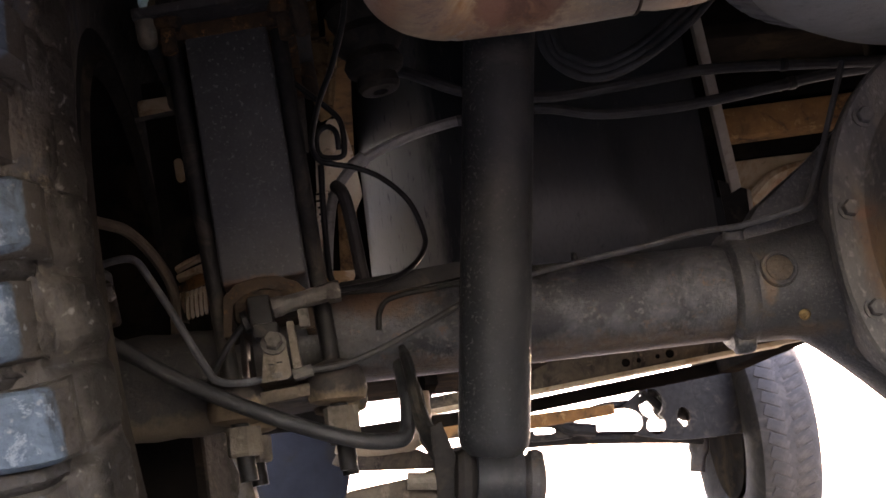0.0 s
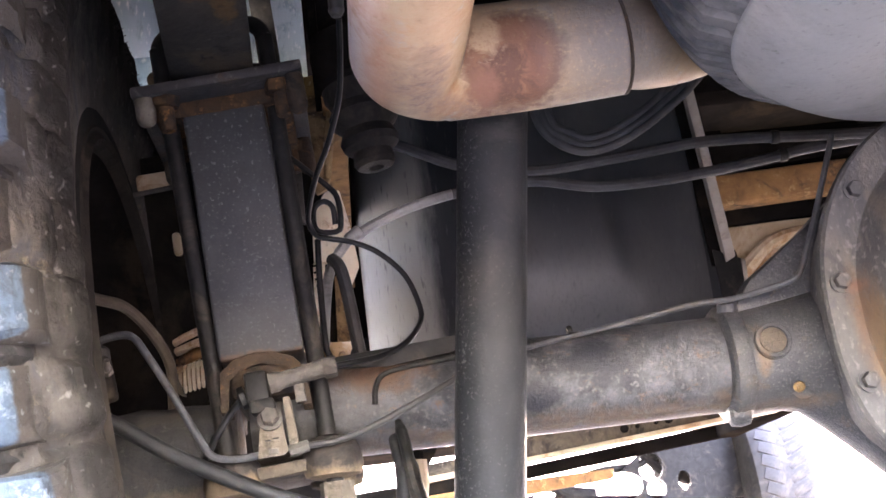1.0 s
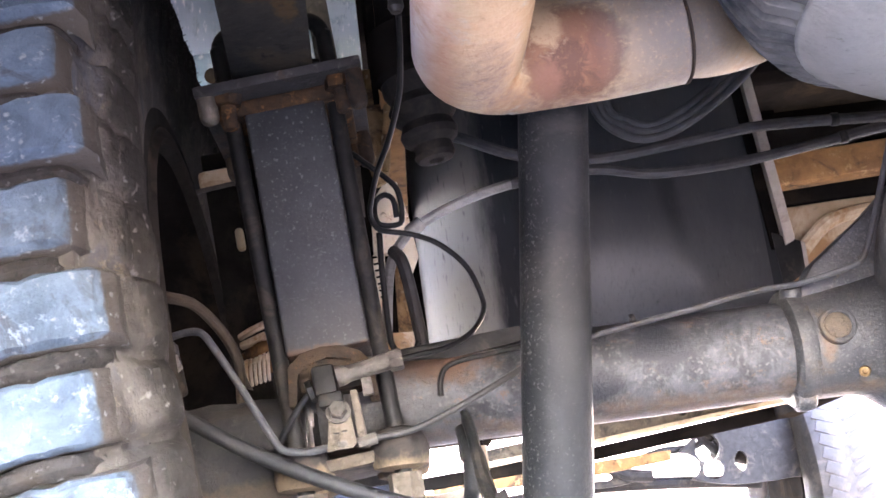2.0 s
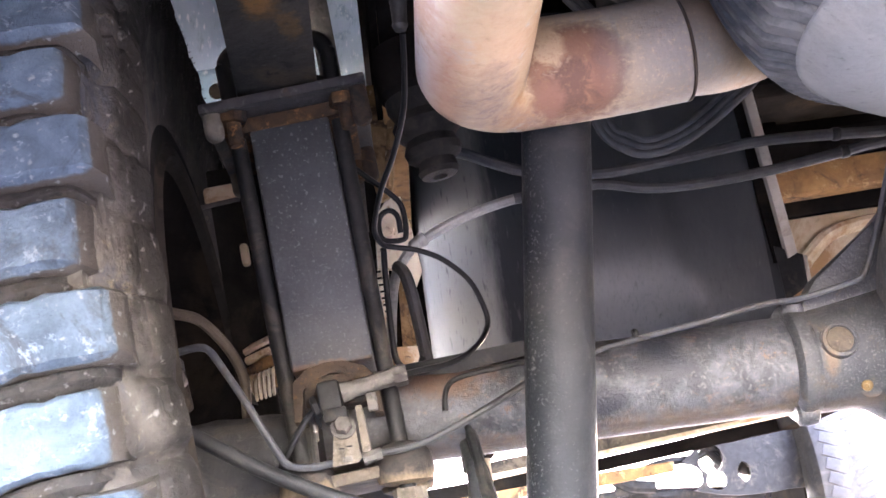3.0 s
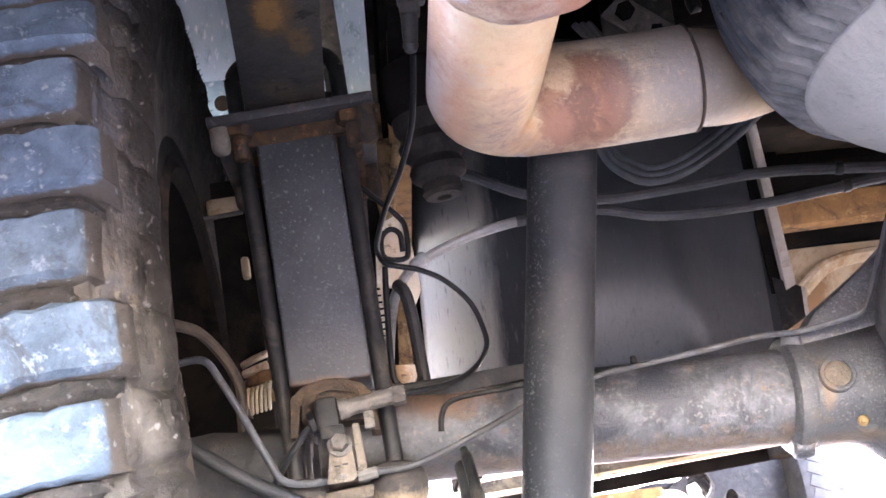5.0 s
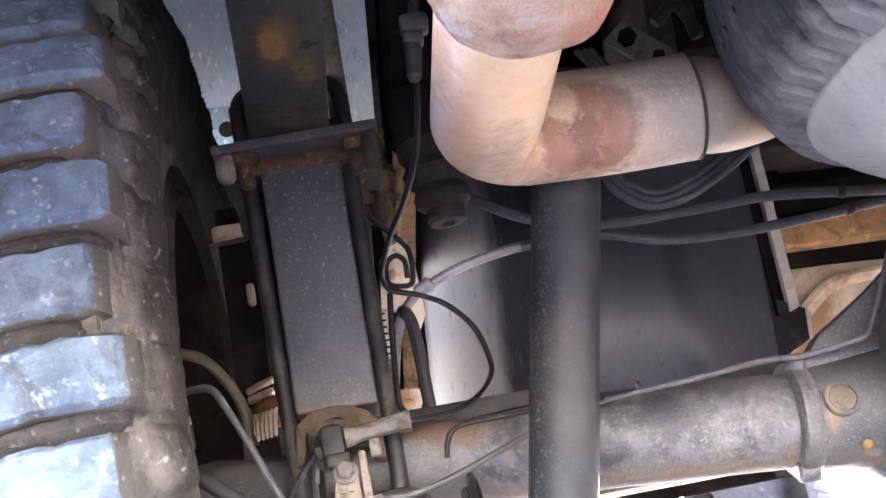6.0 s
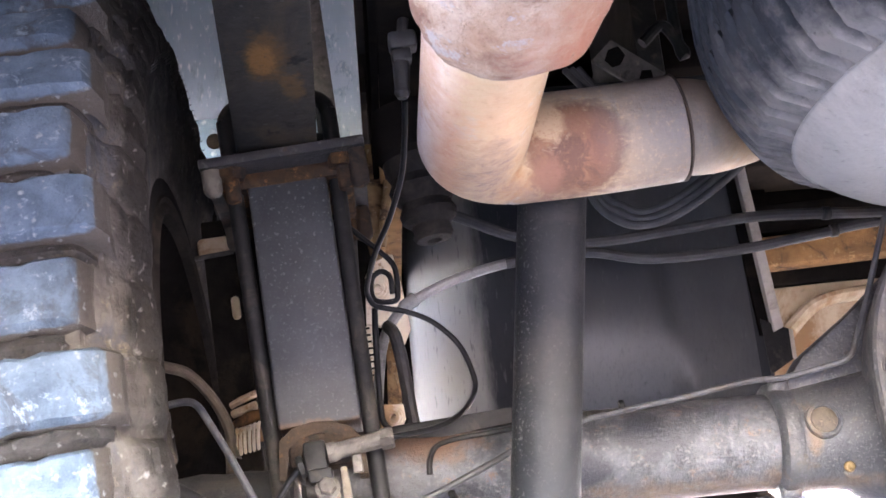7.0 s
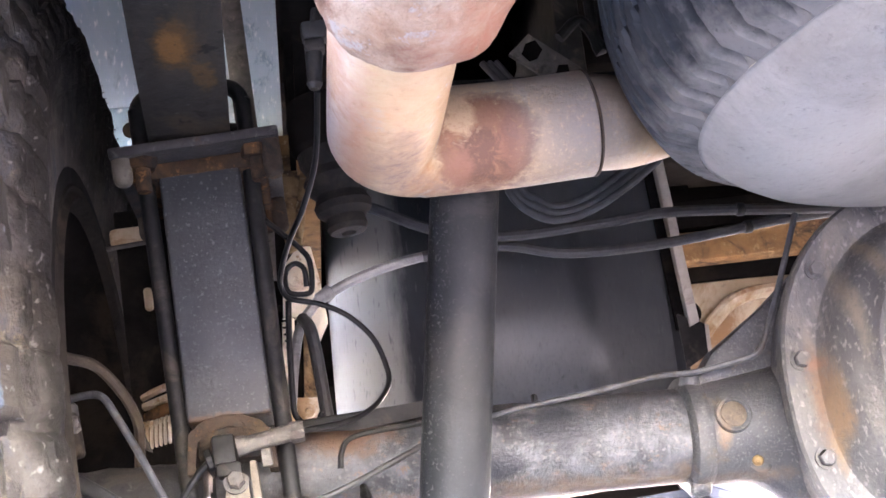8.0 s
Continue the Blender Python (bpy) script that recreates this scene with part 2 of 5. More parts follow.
# The pale band along X paints light onto the rounded tank end.
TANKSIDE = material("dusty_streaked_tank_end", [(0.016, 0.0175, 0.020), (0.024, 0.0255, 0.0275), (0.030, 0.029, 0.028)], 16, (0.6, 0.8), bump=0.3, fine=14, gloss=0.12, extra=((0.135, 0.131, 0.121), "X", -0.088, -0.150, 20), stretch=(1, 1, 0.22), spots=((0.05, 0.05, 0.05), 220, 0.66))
STRIP = material("bare_tan_edge", [(0.27, 0.235, 0.20), (0.34, 0.30, 0.26), (0.20, 0.165, 0.135)], 40, (0.5, 0.75), bump=0.3)
# These two pale tones carry sunlight in the colour; no sun reaches the parts.
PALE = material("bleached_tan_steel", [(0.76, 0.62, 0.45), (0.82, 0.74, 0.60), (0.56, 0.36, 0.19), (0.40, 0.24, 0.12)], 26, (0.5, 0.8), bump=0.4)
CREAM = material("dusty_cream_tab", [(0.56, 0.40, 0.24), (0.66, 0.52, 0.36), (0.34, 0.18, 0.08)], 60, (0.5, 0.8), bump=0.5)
DIRT = material("caked_brown_dirt", [(0.064, 0.0512, 0.04), (0.1, 0.0816, 0.0624), (0.032, 0.028, 0.0248), (0.128, 0.104, 0.08)], 42, (0.7, 0.95), bump=1.2, gloss=0.1)
TAN = material("sandy_tan_steel", [(0.3744, 0.2847, 0.1833), (0.468, 0.3744, 0.2613), (0.2574, 0.1482, 0.0702)], 12, (0.5, 0.8), bump=0.3)
ORANGE = material("orange_rusted_rail", [(0.28, 0.15, 0.062), (0.17, 0.092, 0.042), (0.06, 0.040, 0.027), (0.34, 0.21, 0.10)], 26, (0.6, 0.9), bump=0.8, gloss=0.1)
# Panel and flange share one blue; light and shade are in the two tones.
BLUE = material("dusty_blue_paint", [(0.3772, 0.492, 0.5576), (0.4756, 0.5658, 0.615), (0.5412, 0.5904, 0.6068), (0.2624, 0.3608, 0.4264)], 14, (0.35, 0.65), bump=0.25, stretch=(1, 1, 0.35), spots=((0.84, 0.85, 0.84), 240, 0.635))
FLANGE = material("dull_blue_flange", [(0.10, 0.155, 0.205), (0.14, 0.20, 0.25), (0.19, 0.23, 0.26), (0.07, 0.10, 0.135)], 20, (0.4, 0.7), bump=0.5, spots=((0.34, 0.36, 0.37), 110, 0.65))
NAVY = material("dirty_navy_paint", [(0.0027, 0.004, 0.0072), (0.0049, 0.0072, 0.0117), (0.0045, 0.0043, 0.004)], 14, (0.5, 0.75), bump=0.5, gloss=0.15)
PERCH = material("rusty_dark_saddle", [(0.032, 0.024, 0.0192), (0.056, 0.0384, 0.0256), (0.0224, 0.02, 0.0184), (0.096, 0.0528, 0.0256)], 70, (0.6, 0.9), bump=1.1, gloss=0.12)
GUSSET = material("scaly_rust_brown_steel", [(0.20, 0.125, 0.062), (0.30, 0.20, 0.105), (0.075, 0.050, 0.032), (0.36, 0.29, 0.20)], 60, (0.7, 0.95), bump=1.4, gloss=0.08)
HOSE = material("black_hose_rubber", [(0.021, 0.021, 0.022), (0.042, 0.041, 0.039), (0.030, 0.027, 0.024)], 60, (0.42, 0.62), bump=0.35, gloss=0.25, vary=True)
CABLEBLACK = material("dusty_black_cable", [(0.0096, 0.0099, 0.0105), (0.0216, 0.0216, 0.0219), (0.0336, 0.03, 0.0264)], 50, (0.45, 0.65), bump=0.6, gloss=0.35)
PALEHOSE = material("pale_grey_hose", [(0.17, 0.165, 0.158), (0.24, 0.23, 0.215), (0.11, 0.105, 0.10)], 40, (0.35, 0.55), bump=0.2, gloss=0.4)
GREYHOSE = material("dusty_grey_cable", [(0.0372, 0.0366, 0.036), (0.062, 0.0608, 0.0583)], 50, (0.5, 0.7), bump=0.3, gloss=0.2)
AXLEEND = material("dirt_caked_axle_paint", [(0.022, 0.0215, 0.022), (0.042, 0.040, 0.038), (0.050, 0.042, 0.035), (0.070, 0.066, 0.062)], 46, (0.55, 0.8), bump=1.0, fine=8, extra=((0.115, 0.090, 0.062), "Z", -0.040, -0.068, 50), gloss=0.2)
BOSS = material("dirt_caked_axle_foot", [(0.0255, 0.0232, 0.0225), (0.045, 0.0375, 0.0315), (0.0225, 0.021, 0.021)], 34, (0.65, 0.9), bump=0.9, extra=((0.17, 0.125, 0.082), "Z", 0.020, -0.022, 50), gloss=0.1)
WIRE = material("black_wire_sleeve", [(0.006, 0.006, 0.0065), (0.012, 0.012, 0.0125)], 60, (0.35, 0.55), bump=0.1, gloss=0.15)
TANHOSE = material("dusty_tan_hose", [(0.0379, 0.0281, 0.0188), (0.0581, 0.0446, 0.0303)], 60, (0.6, 0.85), bump=0.4)
LINE = material("grey_brake_line", [(0.036, 0.038, 0.041), (0.062, 0.064, 0.067), (0.046, 0.041, 0.036)], 70, (0.5, 0.7), bump=0.3, gloss=0.2)
FITTING = material("dirty_zinc_fitting", [(0.066, 0.0607, 0.0554), (0.11, 0.1003, 0.088), (0.0422, 0.0361, 0.0308), (0.1408, 0.1232, 0.1012)], 70, (0.5, 0.75), metal=0.2, bump=0.8)
SAND = material("dusty_tan_metal", [(0.0921, 0.0768, 0.0584), (0.1351, 0.1136, 0.0872), (0.0523, 0.0417, 0.0307), (0.1596, 0.1382, 0.1105)], 70, (0.6, 0.85), bump=0.8)
BUSHING = material("grey_rubber_bushing", [(0.0095, 0.0087, 0.0082), (0.0191, 0.0169, 0.0152), (0.026, 0.0217, 0.0174)], 40, (0.6, 0.85), bump=0.6, gloss=0.1)
BRASS = material("tarnished_brass_fitting", [(0.152, 0.096, 0.04), (0.088, 0.0544, 0.024)], 90, (0.4, 0.65), metal=0.4, bump=0.4)
SOOT = material("brown_black_road_dirt", [(0.014, 0.0120, 0.0104), (0.024, 0.0205, 0.0172), (0.036, 0.029, 0.0225)], 30, (0.75, 0.95), bump=1.2, gloss=0.03)
# Near-black tone: the shade of the cavities is put in besides undercoat.
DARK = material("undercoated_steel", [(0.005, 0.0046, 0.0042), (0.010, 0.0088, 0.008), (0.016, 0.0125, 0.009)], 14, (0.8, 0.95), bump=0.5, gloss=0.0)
GROUND = material("worn_grey_asphalt", [(0.066, 0.064, 0.061), (0.095, 0.092, 0.087), (0.050, 0.048, 0.046)], 3, (0.8, 0.95), bump=0.6, fine=20, gloss=0.1)

# ---------------------------------------------------------------- builders
BASE = {}


def thing(name, at, label, category, group="", kind=""):
    ob = new(name)
    ob.empty_display_size = 0.05
    ob.location = at
    BASE[ob] = Vector(at)
    return tagged(ob, label, category, group, kind)


def part(name, bm, mat, parent, label="", smooth=30):
    """One mesh, given in world metres, under a thing or under a part."""
    base = BASE[parent]
    bmesh.ops.translate(bm, verts=bm.verts, vec=-base)
    bmesh.ops.recalc_face_normals(bm, faces=bm.faces)
    me = bpy.data.meshes.new(name)
    bm.to_mesh(me)
    bm.free()
    me.materials.append(mat)
    if smooth:
        me.polygons.foreach_set("use_smooth", [True] * len(me.polygons))
        me.set_sharp_from_angle(angle=radians(smooth))
    ob = new(name, me)
    ob.parent = parent
    BASE[ob] = base
    return tagged(ob, label)


def again(ob, m, parent=None, name=None):
    """A part once more, on the same mesh, at the local pose m."""
    o = new(name or ob.name.split(".")[0], ob.data)
    o.parent = parent or ob.parent
    o.matrix_basis = m
    BASE[o] = BASE[ob]
    return o


def smoothed(points, steps=6):
    p = [Vector(q) for q in points]
    if len(p) < 3:
        return p
    ext = [2 * p[0] - p[1]] + p + [2 * p[-1] - p[-2]]
    out = []
    for a, b, c, d in zip(ext, ext[1:], ext[2:], ext[3:]):
        for k in range(steps):
            t = k / steps
            out.append(0.5 * (2 * b + (c - a) * t + (2 * a - 5 * b + 4 * c - d) * t * t + (3 * b - 3 * c + d - a) * t ** 3))
    return out + [p[-1]]


def tube(points, radius, seg=12, steps=6, bm=None, wobble=0.0):
    """A round bar or hose along points; radius: a number or one for each given point."""
    bm = bm or bmesh.new()
    path = smoothed(points, steps) if steps else [Vector(q) for q in points]
    if isinstance(radius, (int, float)):
        radii = [radius] * len(path)
    else:
        radii = [radius[min(int(i * (len(radius) - 1) / max(1, len(path) - 1) + 0.5), len(radius) - 1)] for i in range(len(path))]
    rings, side = [], None
    for i, q in enumerate(path):
        way = (path[min(i + 1, len(path) - 1)] - path[max(i - 1, 0)]).normalized()
        if side is None:
            side = way.orthogonal().normalized()
        side = (side - way * side.dot(way)).normalized()
        other = way.cross(side)
        r = radii[i] * (1 + wobble * noise.noise(q * 60))
        rings.append([bm.verts.new(q + r * (math.cos(a) * side + math.sin(a) * other)) for a in [2 * math.pi * k / seg for k in range(seg)]])
    for u, v in zip(rings, rings[1:]):
        for k in range(seg):
            bm.faces.new((u[k], u[(k + 1) % seg], v[(k + 1) % seg], v[k]))
    bm.faces.new(rings[0][::-1])
    bm.faces.new(rings[-1])
    return bm


def box(center, size, turn=None, bevel=0.0015, bm=None, seg=2):
    own = bmesh.new()
    bmesh.ops.create_cube(own, size=1)
    bmesh.ops.scale(own, verts=own.verts, vec=size)
    if bevel:
        bmesh.ops.bevel(own, geom=own.edges[:], offset=min(bevel, min(size) * 0.45), segments=seg, affect="EDGES", profile=0.5)
    m = Matrix.Translation(center) @ (turn.to_4x4() if turn else Matrix())
    bmesh.ops.transform(own, matrix=m, verts=own.verts)
    if bm is None:
        return own
    return joined(bm, own)


def joined(bm, other):
    me = bpy.data.meshes.new("tmp")
    other.to_mesh(me)
    other.free()
    bm.from_mesh(me)
    bpy.data.meshes.remove(me)
    return bm


def lathe(profile, at, axis, seg=48, bm=None, closed=False):
    """Turns a profile of (radius, height) round an axis through at."""
    bm = bm or bmesh.new()
    axis = Vector(axis).normalized()
    side = axis.orthogonal().normalized()
    other = axis.cross(side)
    rings = []
    for r, h in profile:
        rings.append([bm.verts.new(Vector(at) + axis * h + max(r, 1e-5) * (math.cos(a) * side + math.sin(a) * other)) for a in [2 * math.pi * k / seg for k in range(seg)]])
    pairs = list(zip(rings, rings[1:])) + ([(rings[-1], rings[0])] if closed else [])
    for u, v in pairs:
        for k in range(seg):
            bm.faces.new((u[k], u[(k + 1) % seg], v[(k + 1) % seg], v[k]))
    if not closed:
        bm.faces.new(rings[0][::-1])
        bm.faces.new(rings[-1])
    return bm


def prism(outline, a, b, axis="x", bevel=0.0, bm=None):
    """A plate with an outline in the two other axes, from a to b along axis."""
    own = bmesh.new()
    order = {"x": lambda p, h: (h, p[0], p[1]), "y": lambda p, h: (p[0], h, p[1]), "z": lambda p, h: (p[0], p[1], h)}[axis]
    lo = [own.verts.new(order(p, a)) for p in outline]
    hi = [own.verts.new(order(p, b)) for p in outline]
    n = len(outline)
    for k in range(n):
        own.faces.new((lo[k], lo[(k + 1) % n], hi[(k + 1) % n], hi[k]))
    own.faces.new(lo[::-1])
    own.faces.new(hi)
    if bevel:
        bmesh.ops.bevel(own, geom=own.edges[:], offset=bevel, segments=2, affect="EDGES", profile=0.5)
    return own if bm is None else joined(bm, own)


def bolt(at, axis, r=0.009, h=0.007, washer=1.35, bm=None):
    """A hexagon head on its washer, standing out along axis."""
    bm = lathe([(r * washer, 0), (r * washer, 0.0018), (r * 0.9, 0.002)], at, axis, 20, bm)
    axis = Vector(axis).normalized()
    lathe([(r, 0.0018), (r, h - 0.001), (r * 0.86, h)], at, axis, 6, bm)
    return bm


# ---------------------------------------------------------------- ground
bm = bmesh.new()
bmesh.ops.create_grid(bm, x_segments=60, y_segments=60, size=400)
for v in bm.verts:
    v.co.z = -0.02
g = thing("ground", (0, 0, -0.02), "worn grey asphalt ground under and around the truck", "ground", kind="structure")
part("ground_sheet", bm, GROUND, g)

# ---------------------------------------------------------------- rear wheel
TR, TC = 0.42, Vector((-0.205, 0, 0.40))
wheel = thing("wheel_assembly", TC, "rear wheel with mud-caked off-road tyre and deep blocky lugs", "wheel")
prof = [(0.215, 0.10), (0.225, 0.118), (0.26, 0.118), (0.31, 0.123), (0.34, 0.124), (0.365, 0.118), (0.384, 0.104), (0.396, 0.085), (0.402, 0.05), (0.404, 0.0)]
prof = prof + [(r, -h) for r, h in prof[-2::-1]]
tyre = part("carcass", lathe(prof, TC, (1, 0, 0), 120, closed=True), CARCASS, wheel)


def lug(side, end, low, high, top, floor):
    """A tread block at the tyre's top: across from the middle to end, along from low to high, standing from floor to top."""
    bm = bmesh.new()
    grid = []
    steps = 13
    for k in range(steps):
        x = 0.012 + (end - 0.012) * k / (steps - 1)
        tip = (0.0, 0.0006, 0.0022)[max(0, k - steps + 3)]
        bow = 0.020 * max(0.0, (0.075 - x) / 0.075) ** 1.4 + 0.0013 * noise.noise((x * 130, low * 50 + end * 90, side))
        row = []
        for off, rad in ((low - 0.0012, floor), (low, top - 0.0042 - tip), (low + 0.0028, top - 0.0006 - tip), (low * 0.6 + high * 0.4, top + 0.0006 - tip), (high - 0.0024, top - 0.0004 - tip), (high, top - 0.0032 - tip), (high + 0.0008, floor)):
            y = off - bow + 0.0014 * noise.noise((x * 190, off * 240, end * 70))
            r = rad + 0.0009 * noise.noise((x * 120, off * 130, 5 + end * 40))
            row.append(bm.verts.new(TC + Vector((side * (x + (0.0030 * noise.noise((off * 300, end * 60, 2)) if k == steps - 1 else 0)), y, math.sqrt(r * r - y * y)))))
        grid.append(row)
    last = grid[-1]
    grid.append([bm.verts.new(v.co + Vector((side * 0.0035, 0, -0.004))) for v in last])
    grid.append([bm.verts.new(v.co + Vector((side * 0.0085, 0, -0.016))) for v in last])
    for u, v in zip(grid, grid[1:]):
        for a in range(6):
            bm.faces.new((u[a], u[a + 1], v[a + 1], v[a]))
    bm.faces.new(grid[0])
    bm.faces.new(grid[-1][::-1])
    return bm


def shoulder(side, count):
    """The mud-caked shoulder: rounded, ridged round the tyre, scalloped where each block runs out."""
    bm = bmesh.new()
    row = [(0.084, 0.401), (0.098, 0.404), (0.106, 0.4045), (0.1085, 0.398), (0.114, 0.3965), (0.1165, 0.389), (0.1185, 0.389), (0.1205, 0.383), (0.1270, 0.3785), (0.1285, 0.369), (0.1315, 0.368), (0.1345, 0.358), (0.1365, 0.350), (0.1355, 0.340), (0.1330, 0.325), (0.1285, 0.312), (0.1268, 0.303), (0.1252, 0.292), (0.1238, 0.280), (0.1222, 0.266), (0.1195, 0.252), (0.1150, 0.240)]
    seg = count * 12
    rings = []
    for x, r in row:
        ring = []
        swell = max(0.0, 1 - abs(r - 0.368) / 0.055)
        for k in range(seg):
            w = 2 * math.pi * k / seg
            u = (k / 12 + 0.80) % 1.0 - 0.5
            dent = 0.3 - (1.1 + 0.6 * math.sin(k // 12 * 5.3)) * math.exp(-(u / 0.13) ** 2)
            c, q = math.cos(w), math.sin(w)
            n = noise.noise((c * 14, q * 14, x * 120)) + 0.7 * noise.noise((c * 45, q * 45, x * 260 + 9)) + 0.5 * noise.noise((c * 90, q * 90, x * 400))
            lift = 0.0088 * swell * dent + 0.0026 * n * min(1.0, max(0.25, (r - 0.24) / 0.08))
            ring.append(bm.verts.new(TC + Vector((side * (x + 0.8 * lift), (r + lift) * q, (r + lift) * c))))
        rings.append(ring)
    for u, v in zip(rings, rings[1:]):
        for k in range(seg):
            bm.faces.new((u[k], u[(k + 1) % seg], v[(k + 1) % seg], v[k]))
    return bm


def ring_of(first, count, axis):
    for k in range(1, count):
        again(first, Matrix.Rotation(2 * math.pi * k / count, 4, axis))


LUGS = 52
for sd in (1, -1):
    for turn, end in ((0, 0.1045), (1, 0.1150)):
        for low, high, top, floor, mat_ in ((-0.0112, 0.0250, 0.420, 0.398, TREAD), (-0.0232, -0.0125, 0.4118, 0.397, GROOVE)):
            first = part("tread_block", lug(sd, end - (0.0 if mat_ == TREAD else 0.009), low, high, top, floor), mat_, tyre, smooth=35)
            for k in range(LUGS // 2):
                if k or turn:
                    o = again(first, Matrix.Rotation(2 * math.pi * (2 * k + turn) / LUGS, 4, "X"))
            if turn:
                bpy.data.objects.remove(first)
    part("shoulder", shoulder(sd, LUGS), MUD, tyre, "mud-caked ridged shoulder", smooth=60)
hair = part("rubber_whisker", tube([TC + Vector((0.130, 0, 0.338)), TC + Vector((0.1365, 0.0005, 0.3395)), TC + Vector((0.1410, 0.002, 0.342))], [0.0008, 0.0006, 0.0004], 5, 2), CARCASS, tyre)
for k in range(-42, 22):
    if k:
        again(hair, Matrix.Rotation(radians(1.9 * k + 0.6 * math.sin(k * 7)), 4, "X"))
wheel.rotation_euler = (0, radians(-4.6), radians(0.9))
wheel.location.x += 0.002
rim = part("rim", lathe([(0.214, 0.112), (0.206, 0.10), (0.196, 0.06), (0.19, -0.06), (0.206, -0.10), (0.214, -0.112), (0.20, -0.10), (0.18, -0.05), (0.18, 0.05), (0.20, 0.10)], TC, (1, 0, 0), 64, closed=True), DARK, wheel, "black steel rim")
part("wheel_disc", lathe([(0.187, -0.052), (0.15, -0.066), (0.09, -0.070), (0.02, -0.066), (0.02, -0.060), (0.09, -0.064), (0.15, -0.060), (0.187, -0.046)], TC, (1, 0, 0), 48, closed=True), DARK, wheel, "black steel wheel disc")
part("rim_bead", lathe([(0.2150, 0.100), (0.2200, 0.119), (0.2235, 0.1215), (0.2265, 0.119), (0.2300, 0.1175), (0.2330, 0.1195), (0.2360, 0.117), (0.2380, 0.108)], TC, (1, 0, 0), 96, closed=True), SOOT, wheel, "worn rim flange and bead ribs")
part("brake_drum", lathe([(0.03, 0.00), (0.165, 0.00), (0.1735, 0.010), (0.1735, 0.018), (0.170, 0.021), (0.170, 0.028), (0.1735, 0.031), (0.1735, 0.040), (0.160, 0.043), (0.156, 0.050), (0.150, 0.050), (0.146, 0.043), (0.12, 0.052), (0.105, 0.052), (0.100, 0.046), (0.05, 0.055), (0.03, 0.05)], TC, (1, 0, 0), 64, closed=True), DARK, wheel, "dark ribbed brake drum and backing plate")

# ---------------------------------------------------------------- rear axle
AX = Vector((0.15, 0, 0.403))
axle = thing("rear_axle", AX, "pitted black solid rear axle with rust stains and differential housing", "axle")
part("axle_tube", lathe([(0.0385, -0.158), (0.0385, 0.215)], AX, (1, 0, 0), 64), AXLE, axle)
bm = lathe([(0.036, -0.36)] + [(0.0405 + 0.0006 * math.sin(k * 1.7), -0.355 + 0.0095 * k) for k in range(20)] + [(0.036, -0.168)], AX + Vector((0, 0, -0.0250)), (1, 0, 0), 56)
for v in bm.verts:
    v.co += (v.co - Vector((v.co.x, 0, 0.378))) * 0.03 * noise.noise(v.co * 45)
part("axle_end", bm, AXLEEND, axle, "dirt-caked outer end of the axle")
part("tube_collar", lathe([(0.0385, 0.214), (0.0440, 0.2155), (0.0465, 0.218), (0.0470, 0.224), (0.0450, 0.230), (0.0430, 0.234)], AX, (1, 0, 0), 48), CAST, axle)
part("collar_lip", lathe([(0.006, -0.009), (0.0095, -0.007), (0.0105, 0), (0.0095, 0.007), (0.006, 0.009)], (0.372, -0.010, 0.3615), (1, 0, 0.02), 20), CAST, axle)
neck = bmesh.new()
rings = []
for k in range(13):
    u = k / 12
    x = 0.376 + 0.15 * u
    r = 0.0425 + 0.10 * max(0, (u - 0.30) / 0.70) ** 1.15
    top = 0.0435 + 0.02 * u
    ring = []
    for a in range(40):
        w = 2 * math.pi * a / 40
        c, s = math.cos(w), math.sin(w)
        ring.append(neck.verts.new((x, c * (0.044 + 0.045 * u ** 2), AX.z + (s * top if s > 0 else s * r))))
    rings.append(ring)
for u, v in zip(rings, rings[1:]):
    for k in range(40):
        neck.faces.new((u[k], u[(k + 1) % 40], v[(k + 1) % 40], v[k]))
neck.faces.new(rings[0])
neck.faces.new(rings[-1])
part("gusset_web", prism([(0.376, 0.440), (0.398, 0.4675), (0.448, 0.502), (0.528, 0.568), (0.545, 0.568), (0.545, 0.42), (0.40, 0.42)], -0.024, 0.006, "y", 0.003), CAST, axle, "flat triangular casting web")
part("differential_housing", neck, CAST, axle, "cast iron differential housing")
CC = Vector((0.563, -0.085, 0.428))


def cover_ring(grow, y):
    out = []
    for k in range(64):
        w = 2 * math.pi * k / 64
        c, s = math.cos(w), math.sin(w)
        p = 2.0 if s > 0 else 2.7
        r = (abs(c / 0.137) ** p + abs(s / 0.15) ** p) ** (-1 / p)
        out.append((CC.x + c * r * grow, y, CC.z + s * r * grow))
    return out


bm = bmesh.new()
rings = [[bm.verts.new(p) for p in cover_ring(g_, y)] for g_, y in ((0.90, -0.03), (0.90, -0.078), (0.985, -0.080), (1.0, -0.082), (1.0, -0.094), (0.985, -0.097), (0.815, -0.098), (0.795, -0.101), (0.765, -0.114), (0.70, -0.130), (0.66, -0.134), (0.60, -0.148), (0.4, -0.160), (0.2, -0.164))]
for u, v in zip(rings, rings[1:]):
    for k in range(64):
        bm.faces.new((u[k], u[(k + 1) % 64], v[(k + 1) % 64], v[k]))
bm.faces.new(rings[-1])
bm.faces.new(rings[0])
cover = part("differential_cover", bm, COVER, axle, "bolted grey cover with rust streaks")
for deg in (206, 248, 290, 330, 10, 46, 80, 108, 142, 172):
    k = round(deg * 64 / 360) % 64
    part("cover_bolt", bolt(cover_ring(0.905, -0.098)[k], (0, -1, 0), 0.0064, 0.008, 1.3), COVER, cover)
